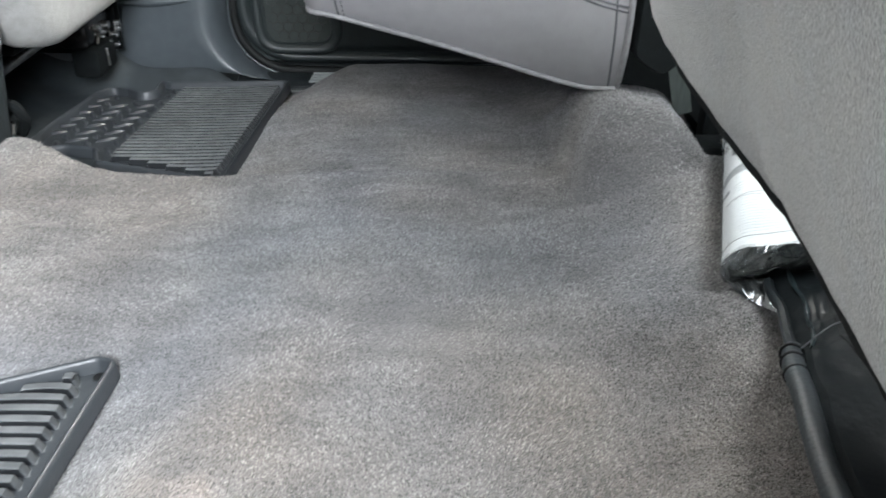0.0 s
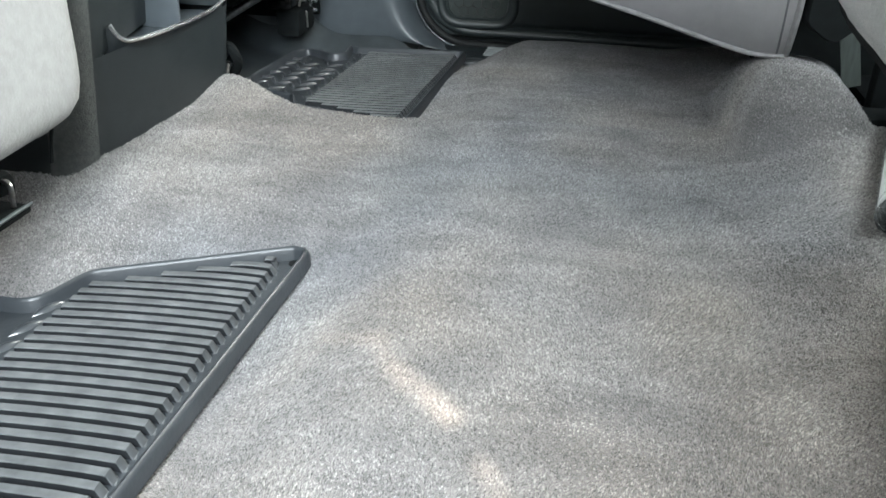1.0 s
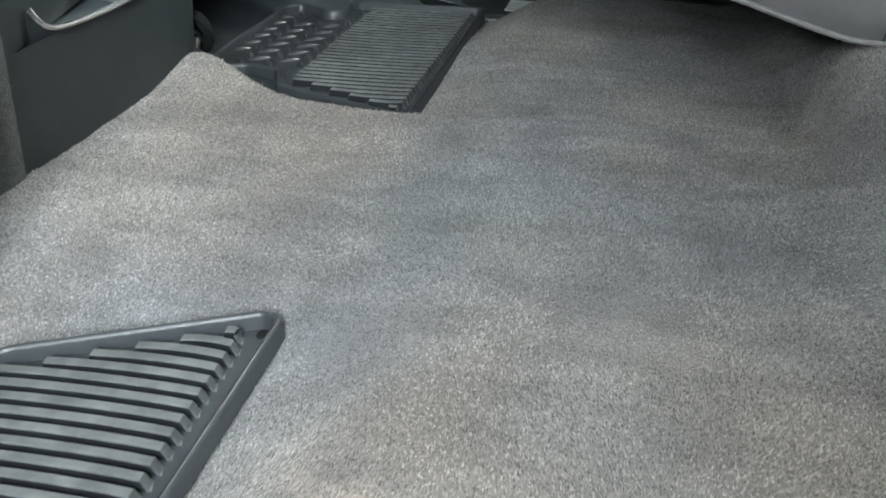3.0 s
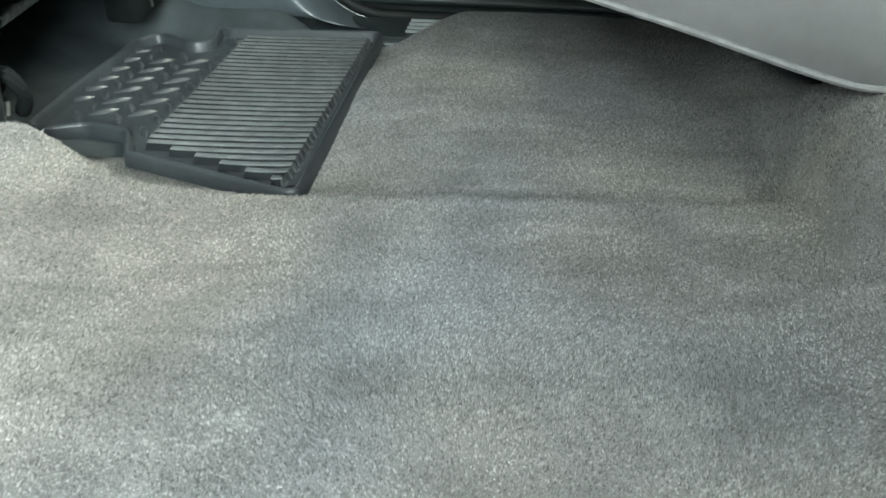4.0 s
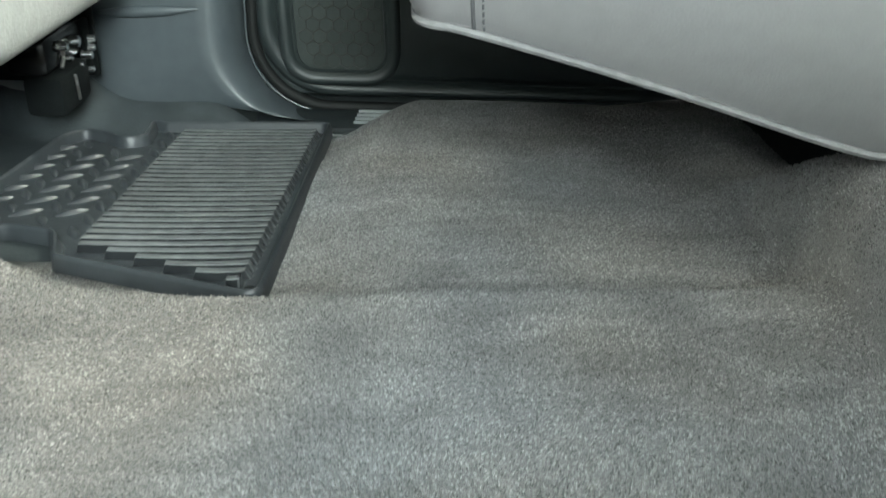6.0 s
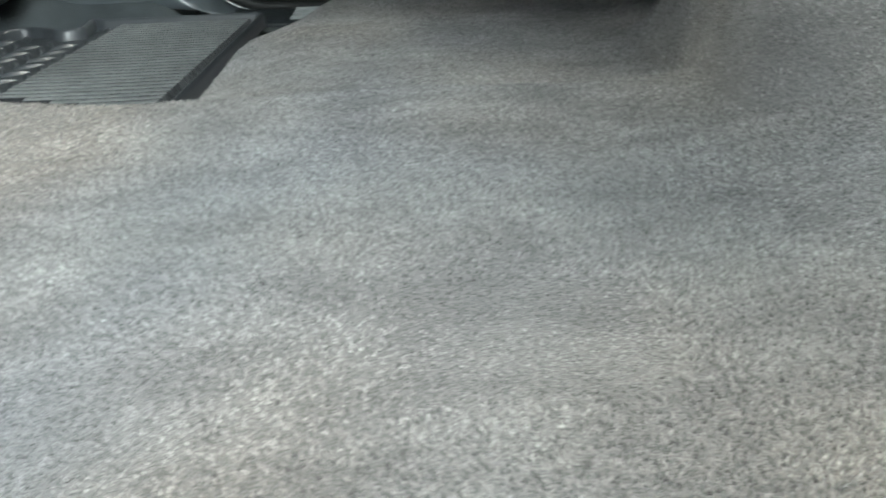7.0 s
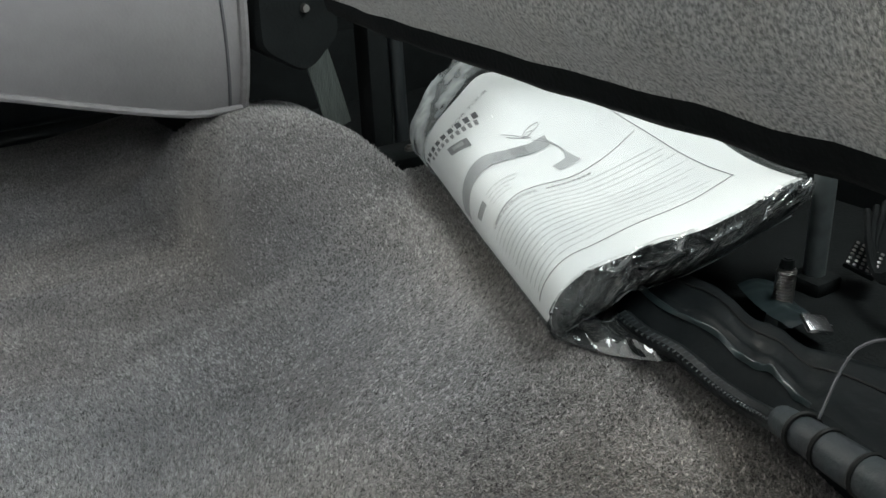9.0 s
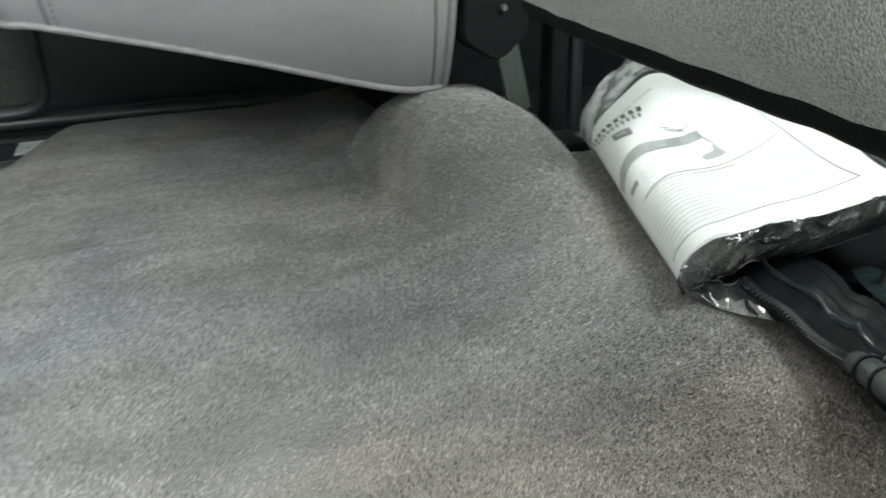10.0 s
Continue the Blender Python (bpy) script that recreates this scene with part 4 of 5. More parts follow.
# unseen bulk, sized and leaned to keep light off the floor beside it
bulk = lofted([[(p[0] - 0.25 * f - 0.12 * max(0.0, 0.5 - p[1]) * (p[0] < 0.45), p[1], 0.325 + 0.66 * f) for p in rounded_outline([(0.262, -0.30, 0.03), (0.262, 0.44, 0.03), (0.585, 0.44, 0.03), (0.585, -0.30, 0.03)], 5)] for f in (0, 0.04, 0.3, 0.62, 0.66)], cap_start=True, cap_end=True)
part("backrest", placed(bulk, F0), DARK, fold, "dark unseen seat back added to block light behind the folded cushion", sharp=60)
backing = grid(lambda y, f: panel_pt(y, f) + Vector((0.05, 0, 0.0)), ys[::6], fs[::3])
part("cushion_back", placed(backing, F0), LEATHER, fold, sharp=180)
for ly in (0.10, 0.86):
    part("hinge_leg", placed(tube([(0.255, ly, 0.335), (0.33, ly, 0.335), (0.43, ly, 0.30), (0.45, ly, 0.13)], 0.011, 10), F0), DARK, fold, "black steel hinge leg")
sides = [panel_pt(0.90, f) for f in fs]
part("end_trim", placed(lofted([sides, [p + Vector((0.03, 0.012, 0)) for p in sides], [p + Vector((0.055, 0.0, 0)) for p in sides]], closed=False), F0), LEATHER_TRIM, fold)


# ---------------------------------------------------------------- leaflet in its bag
AX, AY = 0.3445, 0.962
DX, DY = -0.294, -0.956
NX, NY = 0.956, -0.294
CURL = 0.028
TH = 1.42


def leaf(a, d, out=0.0):
    """A point of the leaflet: a metres from the fold across the lines, d metres down the page; out: above the sheet."""
    R = CURL
    zf = 0.170 - 0.022 * d
    if a <= R * TH:
        q = max(a / R, -1.45)
        n, z = (R + 0) - (R + out) * math.cos(q), zf + (R + out) * math.sin(q)
        if a / R < -1.45:
            n += (-1.45 - a / R) * R
    else:
        e = a - R * TH
        n = R - (R + out) * math.cos(TH) + e * math.sin(TH) 
        z = zf + (R + out) * math.sin(TH) + e * math.cos(TH)
        z += step(0.0, 0.05, e) * 0.0055 * math.sin(d * 30 - 1.2 - e * 14) + 0.004 * step(0.06, 0.15, e) * step(0.12, 0.28, d)
    z += 0.036 * (1 - step(0.02, 0.17, d)) * math.exp(-((n - 0.055) / (0.035 if n < 0.055 else 0.10)) ** 2)
    d -= 0.24 * max(0.0, n)
    return Vector((AX + n * NX + d * DX, AY + n * NY + d * DY, z))


packet = thing("instruction_packet", "printed white leaflet folded in a clear plastic bag", "packet", (0.32, 0.80, 0.14))
K0 = Vector((0.32, 0.80, 0.14))
foot_edge = eased([(-0.06, 0.288), (-0.03, 0.289), (0.013, 0.300), (0.032, 0.306), (0.050, 0.307), (0.067, 0.313), (0.10, 0.325), (0.13, 0.325), (0.2, 0.318)], 0.008)
head_edge = eased([(-0.05, 0.004), (0.0, 0.006), (0.02, 0.016), (0.045, 0.026), (0.2, 0.026)], 0.008)
sheet_bm = grid(lambda a, f: leaf(a, head_edge(a) * (1 - f) + foot_edge(a) * f, 0.0), [-0.036 + 0.221 * k / 70 for k in range(71)], [k / 60 for k in range(61)])
part("leaflet", placed(sheet_bm, K0), PAPER, packet, "white printed sheet curled over the fold", sharp=180)


def block(name, a0, a1, d0, d1, mat, out=0.0006, bm=None, skew=0.0):
    """A printed bar on the sheet."""
    na, nd = max(2, int((a1 - a0) / 0.004)), max(2, int((d1 - d0) / 0.006) + 1)
    b = grid(lambda a, d: leaf(a, d + skew * (a - a0), out), [a0 + (a1 - a0) * k / na for k in range(na + 1)], [d0 + (d1 - d0) * k / nd for k in range(nd + 1)], bm)
    return b


def words(text, a, d, size, mat, name="printed_words", narrow=1.0, slope=0.0):
    """Real letters bent onto the sheet."""
    cu = bpy.data.curves.new("letters", "FONT")
    cu.body, cu.size = text, size
    cu.resolution_u = 2
    ob = new("letters", cu)
    me = bpy.data.meshes.new_from_object(ob)
    bpy.data.objects.remove(ob)
    bm = bmesh.new()
    bm.from_mesh(me)
    bpy.data.meshes.remove(me)
    for v in bm.verts:
        v.co = leaf(a + v.co.x * narrow, d - v.co.y + slope * v.co.x, 0.0007)
    part(name, placed(bm, K0), mat, packet, smooth=False)


rnd = random.Random(4)
words("FOR YOUR", 0.030, 0.0535, 0.0064, INK_SOFT, slope=0.17)
for base, size, w, gap_, count, a0, ink in ((0.0215, 0.0092, 0.0036, 0.0024, 9, -0.004, INK), (0.0385, 0.0078, 0.0024, 0.0020, 10, 0.0035, INK_SOFT)):
    bars = bmesh.new()
    for k in range(count):
        a = a0 + (w + gap_) * k
        tall = size * rnd.uniform(0.85, 1.0)
        block("", a, a + w, base + 0.85 * (a - a0), base + 0.85 * (a - a0) + tall, INK, bm=bars, skew=0.85)
    part("title_bars", placed(bars, K0), ink, packet, "dark title lettering", smooth=False)
part("emblem", placed(block("", 0.0185, 0.0337, 0.0655, 0.0795, INK, skew=1.1), K0), INK_SOFT, packet, "small dark emblem block", smooth=False)
part("emblem_bar", placed(block("", 0.0218, 0.0300, 0.0725, 0.0785, INK, 0.0010, skew=1.1), K0), INK_PALE, packet, smooth=False)
# drawing: a wide grey bend with a darker foot and a knot of fine lines
bend = eased([(-0.02, 0.150), (0.0, 0.134), (0.009, 0.127), (0.025, 0.123), (0.041, 0.125), (0.060, 0.134), (0.080, 0.140), (0.10, 0.142)], 0.008)


def band(a, f, out):
    """Across the drawn bend, which narrows towards its buckle."""
    low = 0.38 * step(0.028, 0.060, a)
    return leaf(a, bend(a) + 0.018 * (low + (1 - low) * f - 0.4) - 0.004 * step(0.064, 0.085, a), out)


draw = grid(lambda a, f: band(a, f, 0.0008), [-0.004 + 0.086 * k / 48 for k in range(49)], [k / 6 for k in range(7)])
part("drawing", placed(draw, K0), INK_PALE, packet, "pale grey line drawing", smooth=False)
part("drawing", placed(grid(lambda a, f: band(a, f, 0.0012), [0.053 + 0.0115 * k / 8 for k in range(9)], [k / 6 for k in range(7)]), K0), INK_MID, packet, smooth=False)
foot_mark = bmesh.new()
for c in (((0.0736, 0.1688), (0.0862, 0.1666), (0.0766, 0.1777), (0.0952, 0.1757)), ((0.0862, 0.1666), (0.0885, 0.1558), (0.0900, 0.1763), (0.0952, 0.1757))):
    grid(lambda f, g: leaf(*[(c[0][i] * (1 - f) + c[1][i] * f) * (1 - g) + (c[2][i] * (1 - f) + c[3][i] * f) * g for i in (0, 1)], 0.0008), [k / 6 for k in range(7)], [k / 6 for k in range(7)], foot_mark)
part("drawing", placed(foot_mark, K0), INK_PALE, packet, smooth=False)
knots = bmesh.new()
for ca, cd, ra, rd in ((0.0745, 0.1242, 0.0076, 0.0027), (0.071, 0.127, 0.004, 0.0016)):
    tube([leaf(ca + ra * math.cos(q) + 0.4 * rd * math.sin(q), cd + rd * math.sin(q) - 0.35 * ra * math.cos(q), 0.0009) for q in (2 * math.pi * k / 24 for k in range(24))], 0.0003, 4, bm=knots, closed=True)
for run in ([(0.0537, 0.1108), (0.061, 0.120), (0.0676, 0.1286)], [(0.056, 0.117), (0.066, 0.128), (0.072, 0.131)], [(0.0774, 0.1357), (0.0835, 0.145), (0.0875, 0.154), (0.0885, 0.160), (0.0862, 0.1666)], [(0.072, 0.1345), (0.080, 0.142), (0.0885, 0.1558)]):
    tube(smooth_path([leaf(a, d, 0.0009) for a, d in run], 5), 0.0003, 4, bm=knots)
part("drawing_line", placed(knots, K0), INK_MID, packet, smooth=False)
part("drawing", placed(block("", 0.004, 0.016, 0.161, 0.170, INK, 0.0008), K0), INK_MID, packet, smooth=False)
words("CARE INSTRUCTIONS", 0.009, 0.1965, 0.0056, INK, narrow=0.74)
lines = bmesh.new()
for k in range(9):
    block("", 0.057 + 0.0042 * k, 0.0600 + 0.0042 * k, 0.1940, 0.1964, INK, bm=lines)
for k in range(13):
    d = 0.2015 + 0.0062 * k
    a = 0.004
    end = 0.143 + 0.012 * rnd.random() - (0.06 if k in (4, 9) else 0)
    while a < end:
        w = rnd.uniform(0.003, 0.010)
        block("", a, min(a + w, end), d, d + 0.00065, INK, bm=lines)
        a += w + 0.0014
part("text_lines", placed(lines, K0), INK_MID, packet, "rows of fine print", smooth=False)
lines = bmesh.new()
for k in range(4):
    a = 0.020
    while a < 0.046 - 0.004 * k:
        w = rnd.uniform(0.003, 0.007)
        block("", a, a + w, 0.160 + 0.0055 * k, 0.1609 + 0.0055 * k, INK_PALE, bm=lines)
        a += w + 0.0016
part("text_lines", placed(lines, K0), INK_PALE, packet, "rows of fine print", smooth=False)
top_edge = eased([(0.0, 0.196), (0.015, 0.193), (0.049, 0.187), (0.084, 0.191), (0.12, 0.184), (0.143, 0.173), (0.2, 0.16)], 0.01)
low_edge = eased([(-0.02, 0.279), (0.0, 0.279), (0.03, 0.284), (0.08, 0.288), (0.123, 0.286), (0.163, 0.276), (0.2, 0.27)], 0.01)
border = bmesh.new()
for path in ([leaf(0.136 + 0.027 * k / 40, 0.09 + 0.186 * k / 40, 0.0007) for k in range(41)], [leaf(0.163 * k / 40, low_edge(0.163 * k / 40), 0.0007) for k in range(41)], [leaf(0.012 + 0.131 * k / 40, top_edge(0.012 + 0.131 * k / 40), 0.0007) for k in range(41)]):
    tube(path, 0.00030, 4, bm=border)
part("border_lines", placed(border, K0), INK_SOFT, packet, "thin printed border", smooth=False)


def film(q, d):
    """The bag round leaflet and contents. q runs once round the section: over the top, then back beneath, close to the top but for the rolled fold."""
    far_end = step(0.030, -0.045, d)
    L = 0.190
    if q >= 0.55 and d > 0.285:
        d = 0.285 + (d - 0.285) * 0.15
    if q < 0.55:
        p = leaf(-0.03 + (L + 0.03) * q / 0.55, d, 0.0022)
    else:
        f = (q - 0.55) / 0.45
        top = leaf(L * (1 - f) - 0.03 * f, d, 0.0022)
        n = (top.x - AX) * NX + (top.y - AY) * NY
        w = 1 - step(0.015, 0.095, n)
        p = Vector((top.x, top.y, min(top.z - 0.006, (top.z - 0.007) * (1 - w) + (0.147 - 0.012 * d) * w)))
        p = p + Vector((NX, NY, 0)) * (0.016 * w)
        if f > 0.93:
            p = p.lerp(top, (f - 0.93) / 0.07)
    c = 0.0030 * (0.04 + 0.8 * far_end)
    big = noise.noise_vector((p.x * 44, p.y * 44, p.z * 50 + q * 2)) * c * 1.3
    crease = (1 - abs(noise.noise((p.x * 38 + 9, p.y * 38, p.z * 50)))) ** 4 * c * 1.8
    p = p + Vector((big.x, big.y, big.z + crease - 0.5 * c))
    p.z = max(p.z, floor_z(p.x, p.y) + 0.0035)
    return p


def film_reach(q, f):
    """The film from the head of the leaflet (f = 0) to its foot (f = 1)."""
    a = -0.03 + 0.22 * min(q, 0.55) / 0.55
    return film(q, 0.016 + (foot_edge(a) - 0.016) * f if q < 0.55 else 0.016 + 0.270 * f)


film_bm = grid(film_reach, [k / 190 for k in range(190)], [k / 120 for k in range(121)], close_u=True)
part("clear_bag", placed(film_bm, K0), FILM, packet, "crumpled clear plastic film", sharp=60)
end_bm = grid(film, [k / 150 for k in range(150)], [-0.034 + 0.056 * k / 30 for k in range(31)], close_u=True)
part("bag_end", placed(end_bm, K0), FILM_CLOUDY, packet, "gathered cloudy end of the plastic bag", sharp=60)

# the open mouth: the film falls from the foot of the leaflet onto the black bag before it
MOUTH = [(-0.030, 0.269, 0.683, 0.145), (0.0, 0.276, 0.680, 0.149), (0.013, 0.283, 0.676, 0.155), (0.034, 0.294, 0.670, 0.160), (0.050, 0.302, 0.664, 0.172), (0.062, 0.313, 0.664, 0.168), (0.090, 0.344, 0.660, 0.170), (0.118, 0.373, 0.661, 0.172), (0.165, 0.424, 0.665, 0.177), (0.190, 0.450, 0.667, 0.180)]
MOUTH_AT = [eased([(row[0], row[k]) for row in MOUTH], 0.0035) for k in (1, 2, 3)]


def mouth(a, v, out=0.0):
    """v = 0 at the foot of the leaflet, 1 at the free edge of the film."""
    top = film(0.55 * (a + 0.03) / 0.22, foot_edge(a))
    low = Vector([f(a) for f in MOUTH_AT])
    mid = (top + low) / 2 + Vector((DX, DY, 0.55)) * (0.30 * (top - low).length)
    p = top * (1 - v) ** 2 + mid * (2 * v * (1 - v)) + low * v * v
    body = math.sin(math.pi * min(1.0, 0.08 + 0.92 * v)) ** 0.7
    pleat = (1 - abs(noise.noise((a * 62 + 0.6 * v, v * 1.3, 2.0)))) ** 5 * 0.0075 + (1 - abs(noise.noise((a * 34, v * 3.2 + a * 40, 7.0)))) ** 5 * 0.0085
    ripple = 0.0012 * noise.noise((a * 170, v * 6, 5.0)) * min(1.0, 3 * v)
    return p + Vector((DX, DY, 0.8)) * ((pleat - 0.0035) * body + ripple + out)


mouth_bm = grid(mouth, [-0.030 + 0.220 * k / 220 for k in range(221)], [k / 36 for k in range(37)])
part("bag_mouth", placed(mouth_bm, K0), FILM_MOUTH, packet, "crumpled clear mouth of the plastic bag", sharp=60)
# whitish line added along the edge as its bright rim light
part("film_edge", placed(tube([mouth(-0.022 + 0.21 * k / 150, 1.0) for k in range(151)], 0.0004, 5), K0), FILM_CLOUDY, packet, "thin cloudy line for the light on the film edge")
lining_bm = grid(lambda a, v: mouth(a, v, -0.0045 - 0.003 * v), [-0.022 + 0.210 * k / 100 for k in range(101)], [0.04 + 0.90 * k / 20 for k in range(21)])
part("lining_fold", placed(lining_bm, K0), VINYL, packet, "folded black lining behind the film", sharp=60)

OUTER = smooth_path([(0.270, 0.688, 0), (0.2735, 0.672, 0), (0.278, 0.658, 0), (0.287, 0.643, 0), (0.297, 0.630, 0), (0.305, 0.622, 0)], 12)
INNER = smooth_path([(0.275, 0.692, 0), (0.282, 0.681, 0), (0.291, 0.672, 0), (0.299, 0.663, 0), (0.302, 0.655, 0), (0.307, 0.644, 0)], 12)


def bag_lip(k, v):
    """Loose lower layer of the bag, flat on the carpet before the mouth; v = 0 at its free edge, past 1 inside the bag."""
    p = OUTER[k].lerp(INNER[k], v)
    s = k / (len(OUTER) - 1)
    lift = 0.003 + 0.007 * math.sin(math.pi / 2 * min(1.0, v)) ** 0.8 - 0.012 * max(0.0, v - 1)
    pleat = 0.0046 * (1 - abs(noise.noise((s * 5 + 1.5 * v, v * 1.2, 3.0)))) ** 4 + 0.0006 * noise.noise((s * 18, v * 3, 6.0))
    return Vector((p.x, p.y, floor_z(p.x, p.y) + max(0.003, lift + pleat * min(1.0, v * 4))))


ks = range(len(OUTER))
part("lining_tongue", placed(lofted([[bag_lip(k, v) - Vector((0, 0, 0.0018)) for k in ks] for v in [0.04 + 1.6 * j / 24 for j in range(25)]], closed=False), K0), VINYL, packet, "black lining that shows in the mouth of the bag", sharp=60)
part("bag_lip", placed(lofted([[bag_lip(k, j / 24) for k in ks] for j in range(25)], closed=False), K0), FILM_LIP, packet, "loose crumpled end of the film", sharp=60)
# same whitish rim light on the inner edge of the lip
part("lip_edge", placed(tube([bag_lip(k, 1.0) for k in ks[4:-8]], 0.0004, 5), K0), FILM_CLOUDY, packet, "thin cloudy line for the light on the film edge")


def content(q, d):
    """Dark folded material inside, a little within the film."""
    if q < 0.55:
        return leaf(max(0.006, min(-0.03 + 0.22 * q / 0.55, 0.165)), d, -0.004)
    p = film(q, d) + Vector((0, 0, 0.002))
    n = (p.x - AX) * NX + (p.y - AY) * NY
    return p + Vector((NX, NY, 0)) * max(0.0, 0.016 - n)


cont = grid(content, [k / 60 for k in range(60)], [0.04 + 0.245 * k / 40 for k in range(41)], close_u=True)
part("folded_lining", placed(cont, K0), VINYL, packet, "folded black material inside the bag", sharp=60)


# ---------------------------------------------------------------- black tool bag
tool = thing("tool_bag", "long black vinyl bag with a piped and zipped edge", "bag", (0.36, 0.40, 0.14))
T0 = Vector((0.36, 0.40, 0.14))
edge = smooth_path([(0.312, 0.705, 0.156), (0.296, 0.648, 0.157), (0.294, 0.614, 0.158), (0.286, 0.583, 0.159), (0.280, 0.561, 0.162), (0.274, 0.542, 0.167), (0.262, 0.519, 0.176), (0.252, 0.488, 0.182), (0.245, 0.455, 0.186), (0.235, 0.412, 0.188), (0.226, 0.365, 0.190), (0.218, 0.30, 0.191), (0.212, 0.22, 0.19), (0.205, 0.12, 0.186)], 8)


def bag_pt(i, f):
    """Over the bag: up the front face from its zipped edge (f = 0), over the crease, then back across the flat top (f = 1)."""
    p = edge[i]
    s = i / (len(edge) - 1)
    w = 0.064 + 0.106 * step(0.30, 0.95, s)
    face_h = 0.004 + 0.008 * (1 - step(0.32, 0.46, s)) + 0.0012 * math.sin(s * 43)
    if f < 0.2:
        g = f / 0.2
        return Vector((p.x + 0.016 * g + 0.002 * math.sin(math.pi * g), p.y + 0.004 * g, p.z - 0.003 + face_h * math.sin(math.pi / 2 * g) + 0.0015 * noise.noise((s * 30, g * 3, 2.0))))
    g = (f - 0.2) / 0.8
    sag = 0.002 * math.sin(math.pi * min(1, g * 1.3)) + 0.014 * step(0.72, 1.0, g)
    fold_ = 0.0016 * noise.noise((s * 9, g * 3, 1.0)) + 0.0008 * noise.noise((s * 30, g * 9, 5.0)) + 0.0015 * math.exp(-((g - 0.10 - 0.10 * math.sin(s * 7)) / 0.05) ** 2)
    stuffed = 0.005 * math.exp(-((s - 0.10) / 0.20) ** 2) * step(0.0, 0.5, g)
    return Vector((p.x + 0.016 + (w - 0.016) * g, p.y + 0.004 + 0.035 * g, p.z - 0.003 + face_h - sag + stuffed + fold_ * min(1, g * 6)))


N = len(edge)
shell = lofted([[edge[i] + Vector((0.030, 0, -0.045)) for i in range(N)], [edge[i] + Vector((0.014, 0, -0.016)) for i in range(N)], [edge[i] + Vector((0.002, 0, -0.006)) for i in range(N)]] + [[bag_pt(i, f) for i in range(N)] for f in [k / 25 for k in range(6)]], closed=False)
part("front_face", placed(shell, T0), MATTE_VINYL, tool, "black front face under the crease", sharp=70)
# strip in a lighter, bluer, glossier black: the crease highlight put into colour
crest = lofted([[bag_pt(i, 0.165 + (0.075 + 0.05 * noise.noise((i * 0.16, 4.0, 1.0))) * g) + Vector((-0.0006, 0, 0.0007 + 0.0022 * math.sin(math.pi * g) * (1 + 0.8 * noise.noise((i * 0.28, 1.0, 7.0))))) for i in range(3, 47)] for g in [k / 8 for k in range(9)]], closed=False)
part("crease", placed(crest, T0), VINYL_SHINE, tool, "crease strip with its blue-black highlight painted in", sharp=70)
top_bm = lofted([[bag_pt(i, f) for i in range(N)] for f in [k / 25 for k in range(5, 26)]] + [[bag_pt(i, 1.0) + Vector((0.01, 0, -0.06)) for i in range(N)]], closed=False)
part("bag_top", placed(top_bm, T0), VINYL, tool, "creased glossy black vinyl", sharp=60)
part("top_seam", placed(tube([bag_pt(i, 0.62) + Vector((0, 0, 0.0006)) for i in range(6, N)], 0.0006, 5), T0), SEAL_RUBBER, tool, "stitched seam across the top")
part("piping", placed(tube([p + Vector((-0.001, 0, 0.001)) for p in edge[43:]], lambda u: 0.0070 + 0.0018 * min(1.0, u * 5), 20), T0), PIPING, tool, "thick round blue-black piping")
zip_pts = [p + Vector((-0.002, 0, -0.001)) for p in edge[6:46]]
part("zip_tape", placed(tube(zip_pts, 0.005, 8), T0), VINYL, tool)
teeth = bmesh.new()
for a, b in zip(zip_pts, zip_pts[1:]):
    m = max(1, int((b - a).length / 0.0028))
    for k in range(m):
        c = a + (b - a) * k / m
        d = (b - a).normalized()
        tube([c + Vector((0.0, -0.0012, 0.0046)), c + Vector((-0.0046, 0.0012, 0.0020))], 0.0009, 5, bm=teeth)
coil = part("zip_coil", placed(teeth, T0), PIPING, tool, smooth=True)
tagged(coil, "black spiral zip along the edge", kind="stuff")
for i in (48, 52, 57):
    r_ = 0.0086
    d_ = (edge[i + 1] - edge[i - 1]).normalized()
    side_ = d_.cross(Vector((0, 0, 1))).normalized()
    up_ = side_.cross(d_)
    loop = [edge[i] + Vector((-0.001, 0, 0.001)) + (side_ * math.cos(q) + up_ * math.sin(q)) * r_ for q in (2 * math.pi * k / 18 for k in range(18))]
    part("strap_ring", placed(tube(loop, 0.0013, 6, closed=True, up=d_), T0), SEAL_RUBBER, tool)
part("thread_end", placed(tube(smooth_path([edge[49] + Vector((0.004, 0, 0.008)), edge[49] + Vector((0.03, 0.004, 0.03)), edge[49] + Vector((0.05, -0.01, 0.034)), edge[49] + Vector((0.06, -0.03, 0.03))], 6), 0.0007, 5), T0), THREAD, tool)


# ---------------------------------------------------------------- seat frame parts behind the bag
stud = thing("floor_stud", "threaded steel stud on a black floor bracket", "bolt", (0.395, 0.61, 0.15))
S0 = Vector((0.395, 0.61, 0.15))
shaft = rod((0.388, 0.624, 0.140), (0.388, 0.624, 0.176), 0.0050, 0.0049, 18)
for k in range(14):
    z = 0.148 + 0.0019 * k
    one = [(0.388 + 0.0053 * math.cos(q), 0.624 + 0.0053 * math.sin(q), z + 0.0019 * q / (2 * math.pi)) for q in (2 * math.pi * j / 16 for j in range(16))]
    tube(one, 0.0007, 5, bm=shaft, closed=True)
part("thread", placed(shaft, S0), STEEL, stud)
part("tip", placed(rod((0.388, 0.624, 0.176), (0.388, 0.624, 0.183), 0.0046, 0.0036, 16, bevel=0.001), S0), DARK, stud)
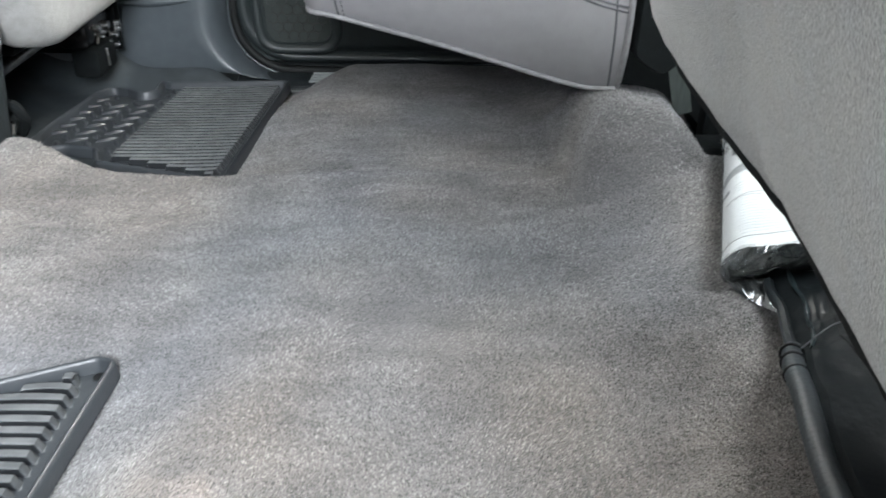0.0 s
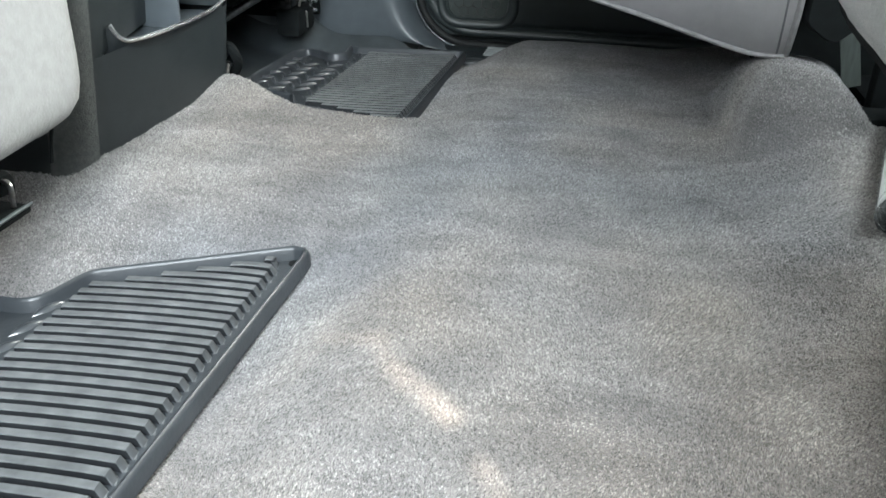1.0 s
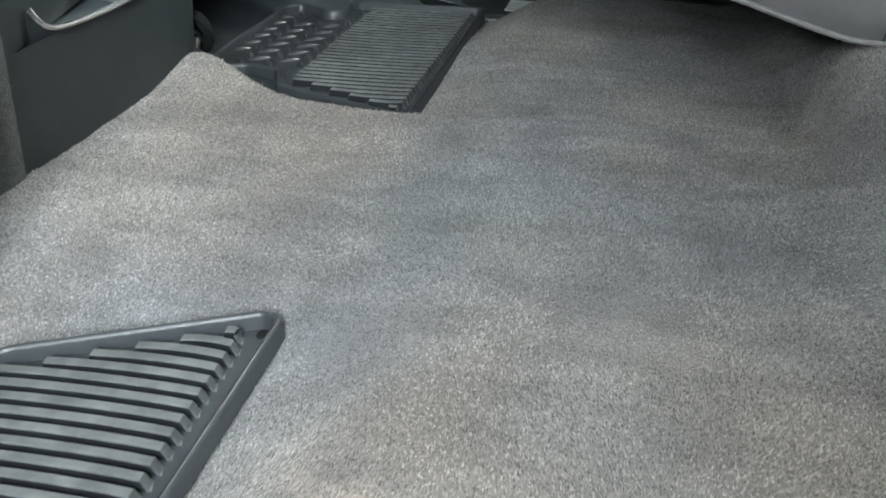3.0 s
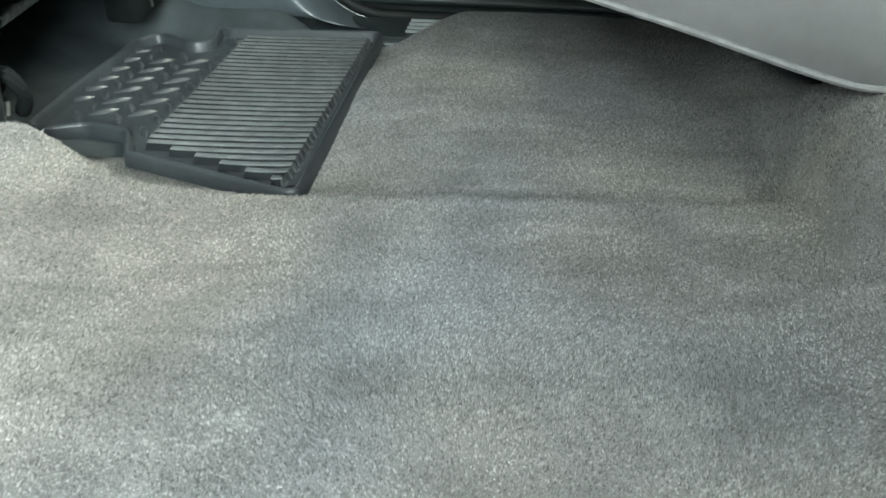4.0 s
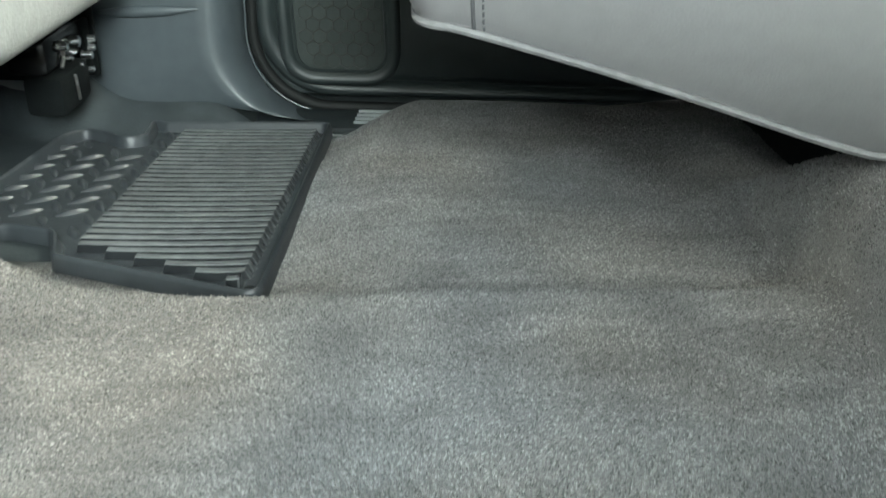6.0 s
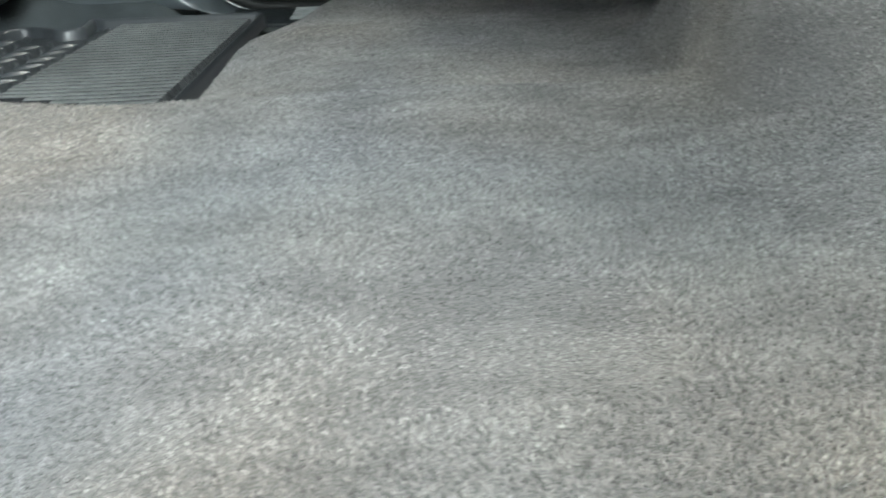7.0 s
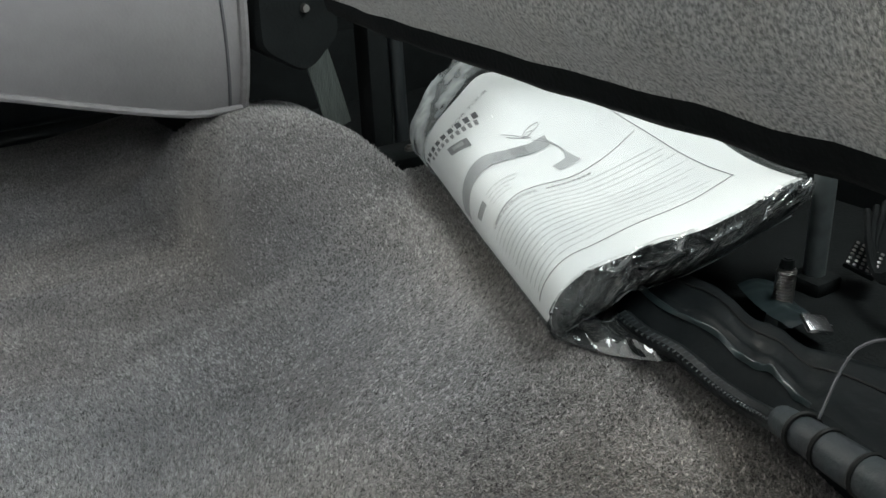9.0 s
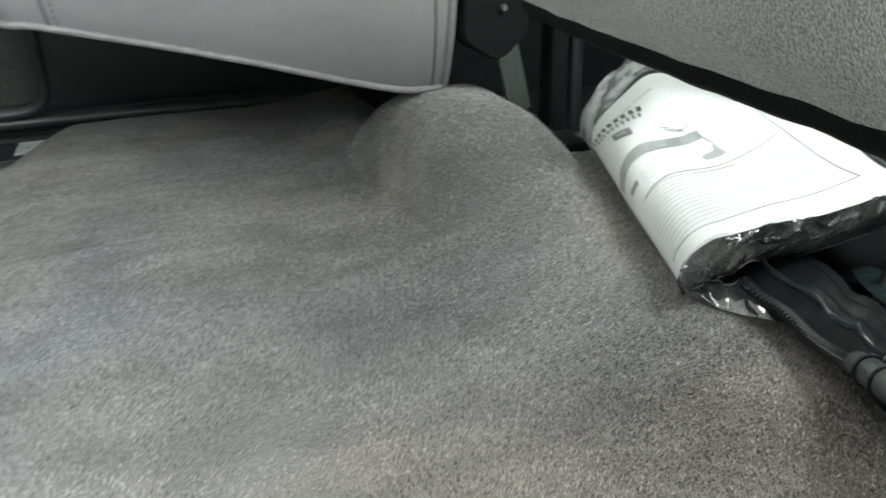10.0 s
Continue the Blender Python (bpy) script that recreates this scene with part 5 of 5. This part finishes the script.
part("nut", placed(rod((0.388, 0.624, 0.138), (0.388, 0.624, 0.146), 0.0095, 0.0088, 6), S0), PAINTED_STEEL, stud, "dark painted hexagon nut")
fold_bm = grid(lambda u, v: (0.400 - 0.025 * u + 0.024 * (v - 0.5) - 0.004 * math.sin(math.pi * u), 0.652 - 0.058 * u - 0.010 * (v - 0.5), 0.1535 + 0.0050 * math.sin(math.pi * (0.15 + 0.85 * v)) - 0.004 * (1 - u) + 0.0012 * noise.noise((u * 9, v * 4, 8.0))), [k / 24 for k in range(25)], [k / 12 for k in range(13)])
part("bracket", placed(fold_bm, S0), VINYL_SHINE, stud, "glossy black folded sheet round the bracket")
part("bracket_tab", placed(box((0.016, 0.014, 0.0040), (0.3765, 0.5930, 0.1565), 0.0016, (16, 14, -24)), S0), CHROME, stud, "bright bent tab")
plate = thing("reflector_plate", "small dimpled silvery plate beside the steel post", "reflector", (0.463, 0.622, 0.150))
part("panel", box((0.026, 0.020, 0.004), (0, 0, 0.010), 0.001, (20, -14, 20)), DARK, plate)
for i in range(6):
    for j in range(5):
        q = pose(0, 0, 0.010, 20, -14, 20) @ Vector((-0.0105 + 0.0042 * i, -0.008 + 0.004 * j, 0.002))
        part("dimple", box((0.0022, 0.0022, 0.0014), q, 0.0006, (20, -14, 20)), STEEL, plate)

post = thing("seat_post", "grey painted steel post beneath the folded seat", "post", (0.445, 0.64, 0.15))
part("tube", placed(rod((0.444, 0.642, 0.135), (0.440, 0.648, 0.42), 0.0068, sides=18), (0.445, 0.64, 0.15)), PAINTED_STEEL, post)
part("base", placed(box((0.026, 0.026, 0.012), (0.444, 0.642, 0.143), 0.004), (0.445, 0.64, 0.15)), DARK, post)
wire = thing("wire_harness", "thin black wiring near the steel post", "cable", (0.43, 0.58, 0.15))
for k in range(3):
    part("lead", placed(tube(smooth_path([(0.41 + 0.012 * k, 0.50, 0.16), (0.425 + 0.01 * k, 0.56, 0.175 + 0.01 * k), (0.44, 0.60, 0.165), (0.47 + 0.01 * k, 0.63, 0.19)], 6), 0.0022, 6), (0.43, 0.58, 0.15)), DARK, wire)


# ---------------------------------------------------------------- carpet pile
def pile(count, x0, x1, y0, y1, height, radius):
    """Short leaning tufts standing on the carpet, joined in one mesh."""
    rng = np.random.default_rng(3)
    gx, gy = np.arange(X0, 0.46, 0.0085), np.arange(Y0, 1.67, 0.0085)
    Z = np.array([[floor_z(float(a), float(b)) for b in gy] for a in gx])
    soft = np.array([[noise.noise((float(a) * 6, float(b) * 6, 9.0)) for b in gy] for a in gx])
    soft2 = np.array([[noise.noise((float(a) * 7, float(b) * 7, 19.0)) for b in gy] for a in gx])

    def at(T, x, y):
        i, j = (x - gx[0]) / 0.0085, (y - gy[0]) / 0.0085
        a, b = np.clip(i.astype(int), 0, len(gx) - 2), np.clip(j.astype(int), 0, len(gy) - 2)
        f, g = i - a, j - b
        return T[a, b] * (1 - f) * (1 - g) + T[a + 1, b] * f * (1 - g) + T[a, b + 1] * (1 - f) * g + T[a + 1, b + 1] * f * g

    x, y = rng.uniform(x0, x1, count), rng.uniform(y0, y1, count)
    z = at(Z, x, y)
    q = rng.uniform(0, 2 * np.pi, count)
    r = radius * rng.uniform(0.7, 1.3, count)
    h = height * rng.uniform(0.6, 1.3, count)
    lx = 1.3 * at(soft, x, y) + rng.normal(0, 0.45, count)
    ly = 1.3 * at(soft2, x, y) + rng.normal(0, 0.45, count)
    # rectangular mark where something stood
    pressed = (x > -0.09) & (x < 0.02) & (y > 0.60) & (y < 0.697 + 0.05 * (x + 0.09))
    h = np.where(pressed, h * 0.72, h)
    ly = np.where(pressed, ly - 0.7, ly)
    # no pile under the dark footwell sheet
    h = np.where((x < -0.30) & (y > 1.18), h * 0.1, h)
    V = np.empty((count, 4, 3))
    for k in range(3):
        V[:, k, 0] = x + r * np.cos(q + k * 2.0944)
        V[:, k, 1] = y + r * np.sin(q + k * 2.0944)
        V[:, k, 2] = z - 0.0004
    V[:, 3, 0], V[:, 3, 1], V[:, 3, 2] = x + h * lx, y + h * ly, z + h
    base = np.arange(count)[:, None] * 4
    F = np.concatenate([base + np.array(f) for f in ((0, 1, 3), (1, 2, 3), (2, 0, 3))], axis=1).reshape(-1)
    me = bpy.data.meshes.new("carpet_pile")
    me.vertices.add(count * 4)
    me.vertices.foreach_set("co", V.reshape(-1))
    me.loops.add(len(F))
    me.loops.foreach_set("vertex_index", F.astype(np.int32))
    me.polygons.add(count * 3)
    me.polygons.foreach_set("loop_start", np.arange(0, len(F), 3, dtype=np.int32))
    me.update(calc_edges=True)
    me.materials.append(PILE)
    ob = new("carpet_pile", me)
    ob.parent = floor
    return tagged(ob, "short grey cut pile", kind="stuff")


pile(620000, -0.72, 0.37, 0.10, 1.64, 0.0024, 0.0009)
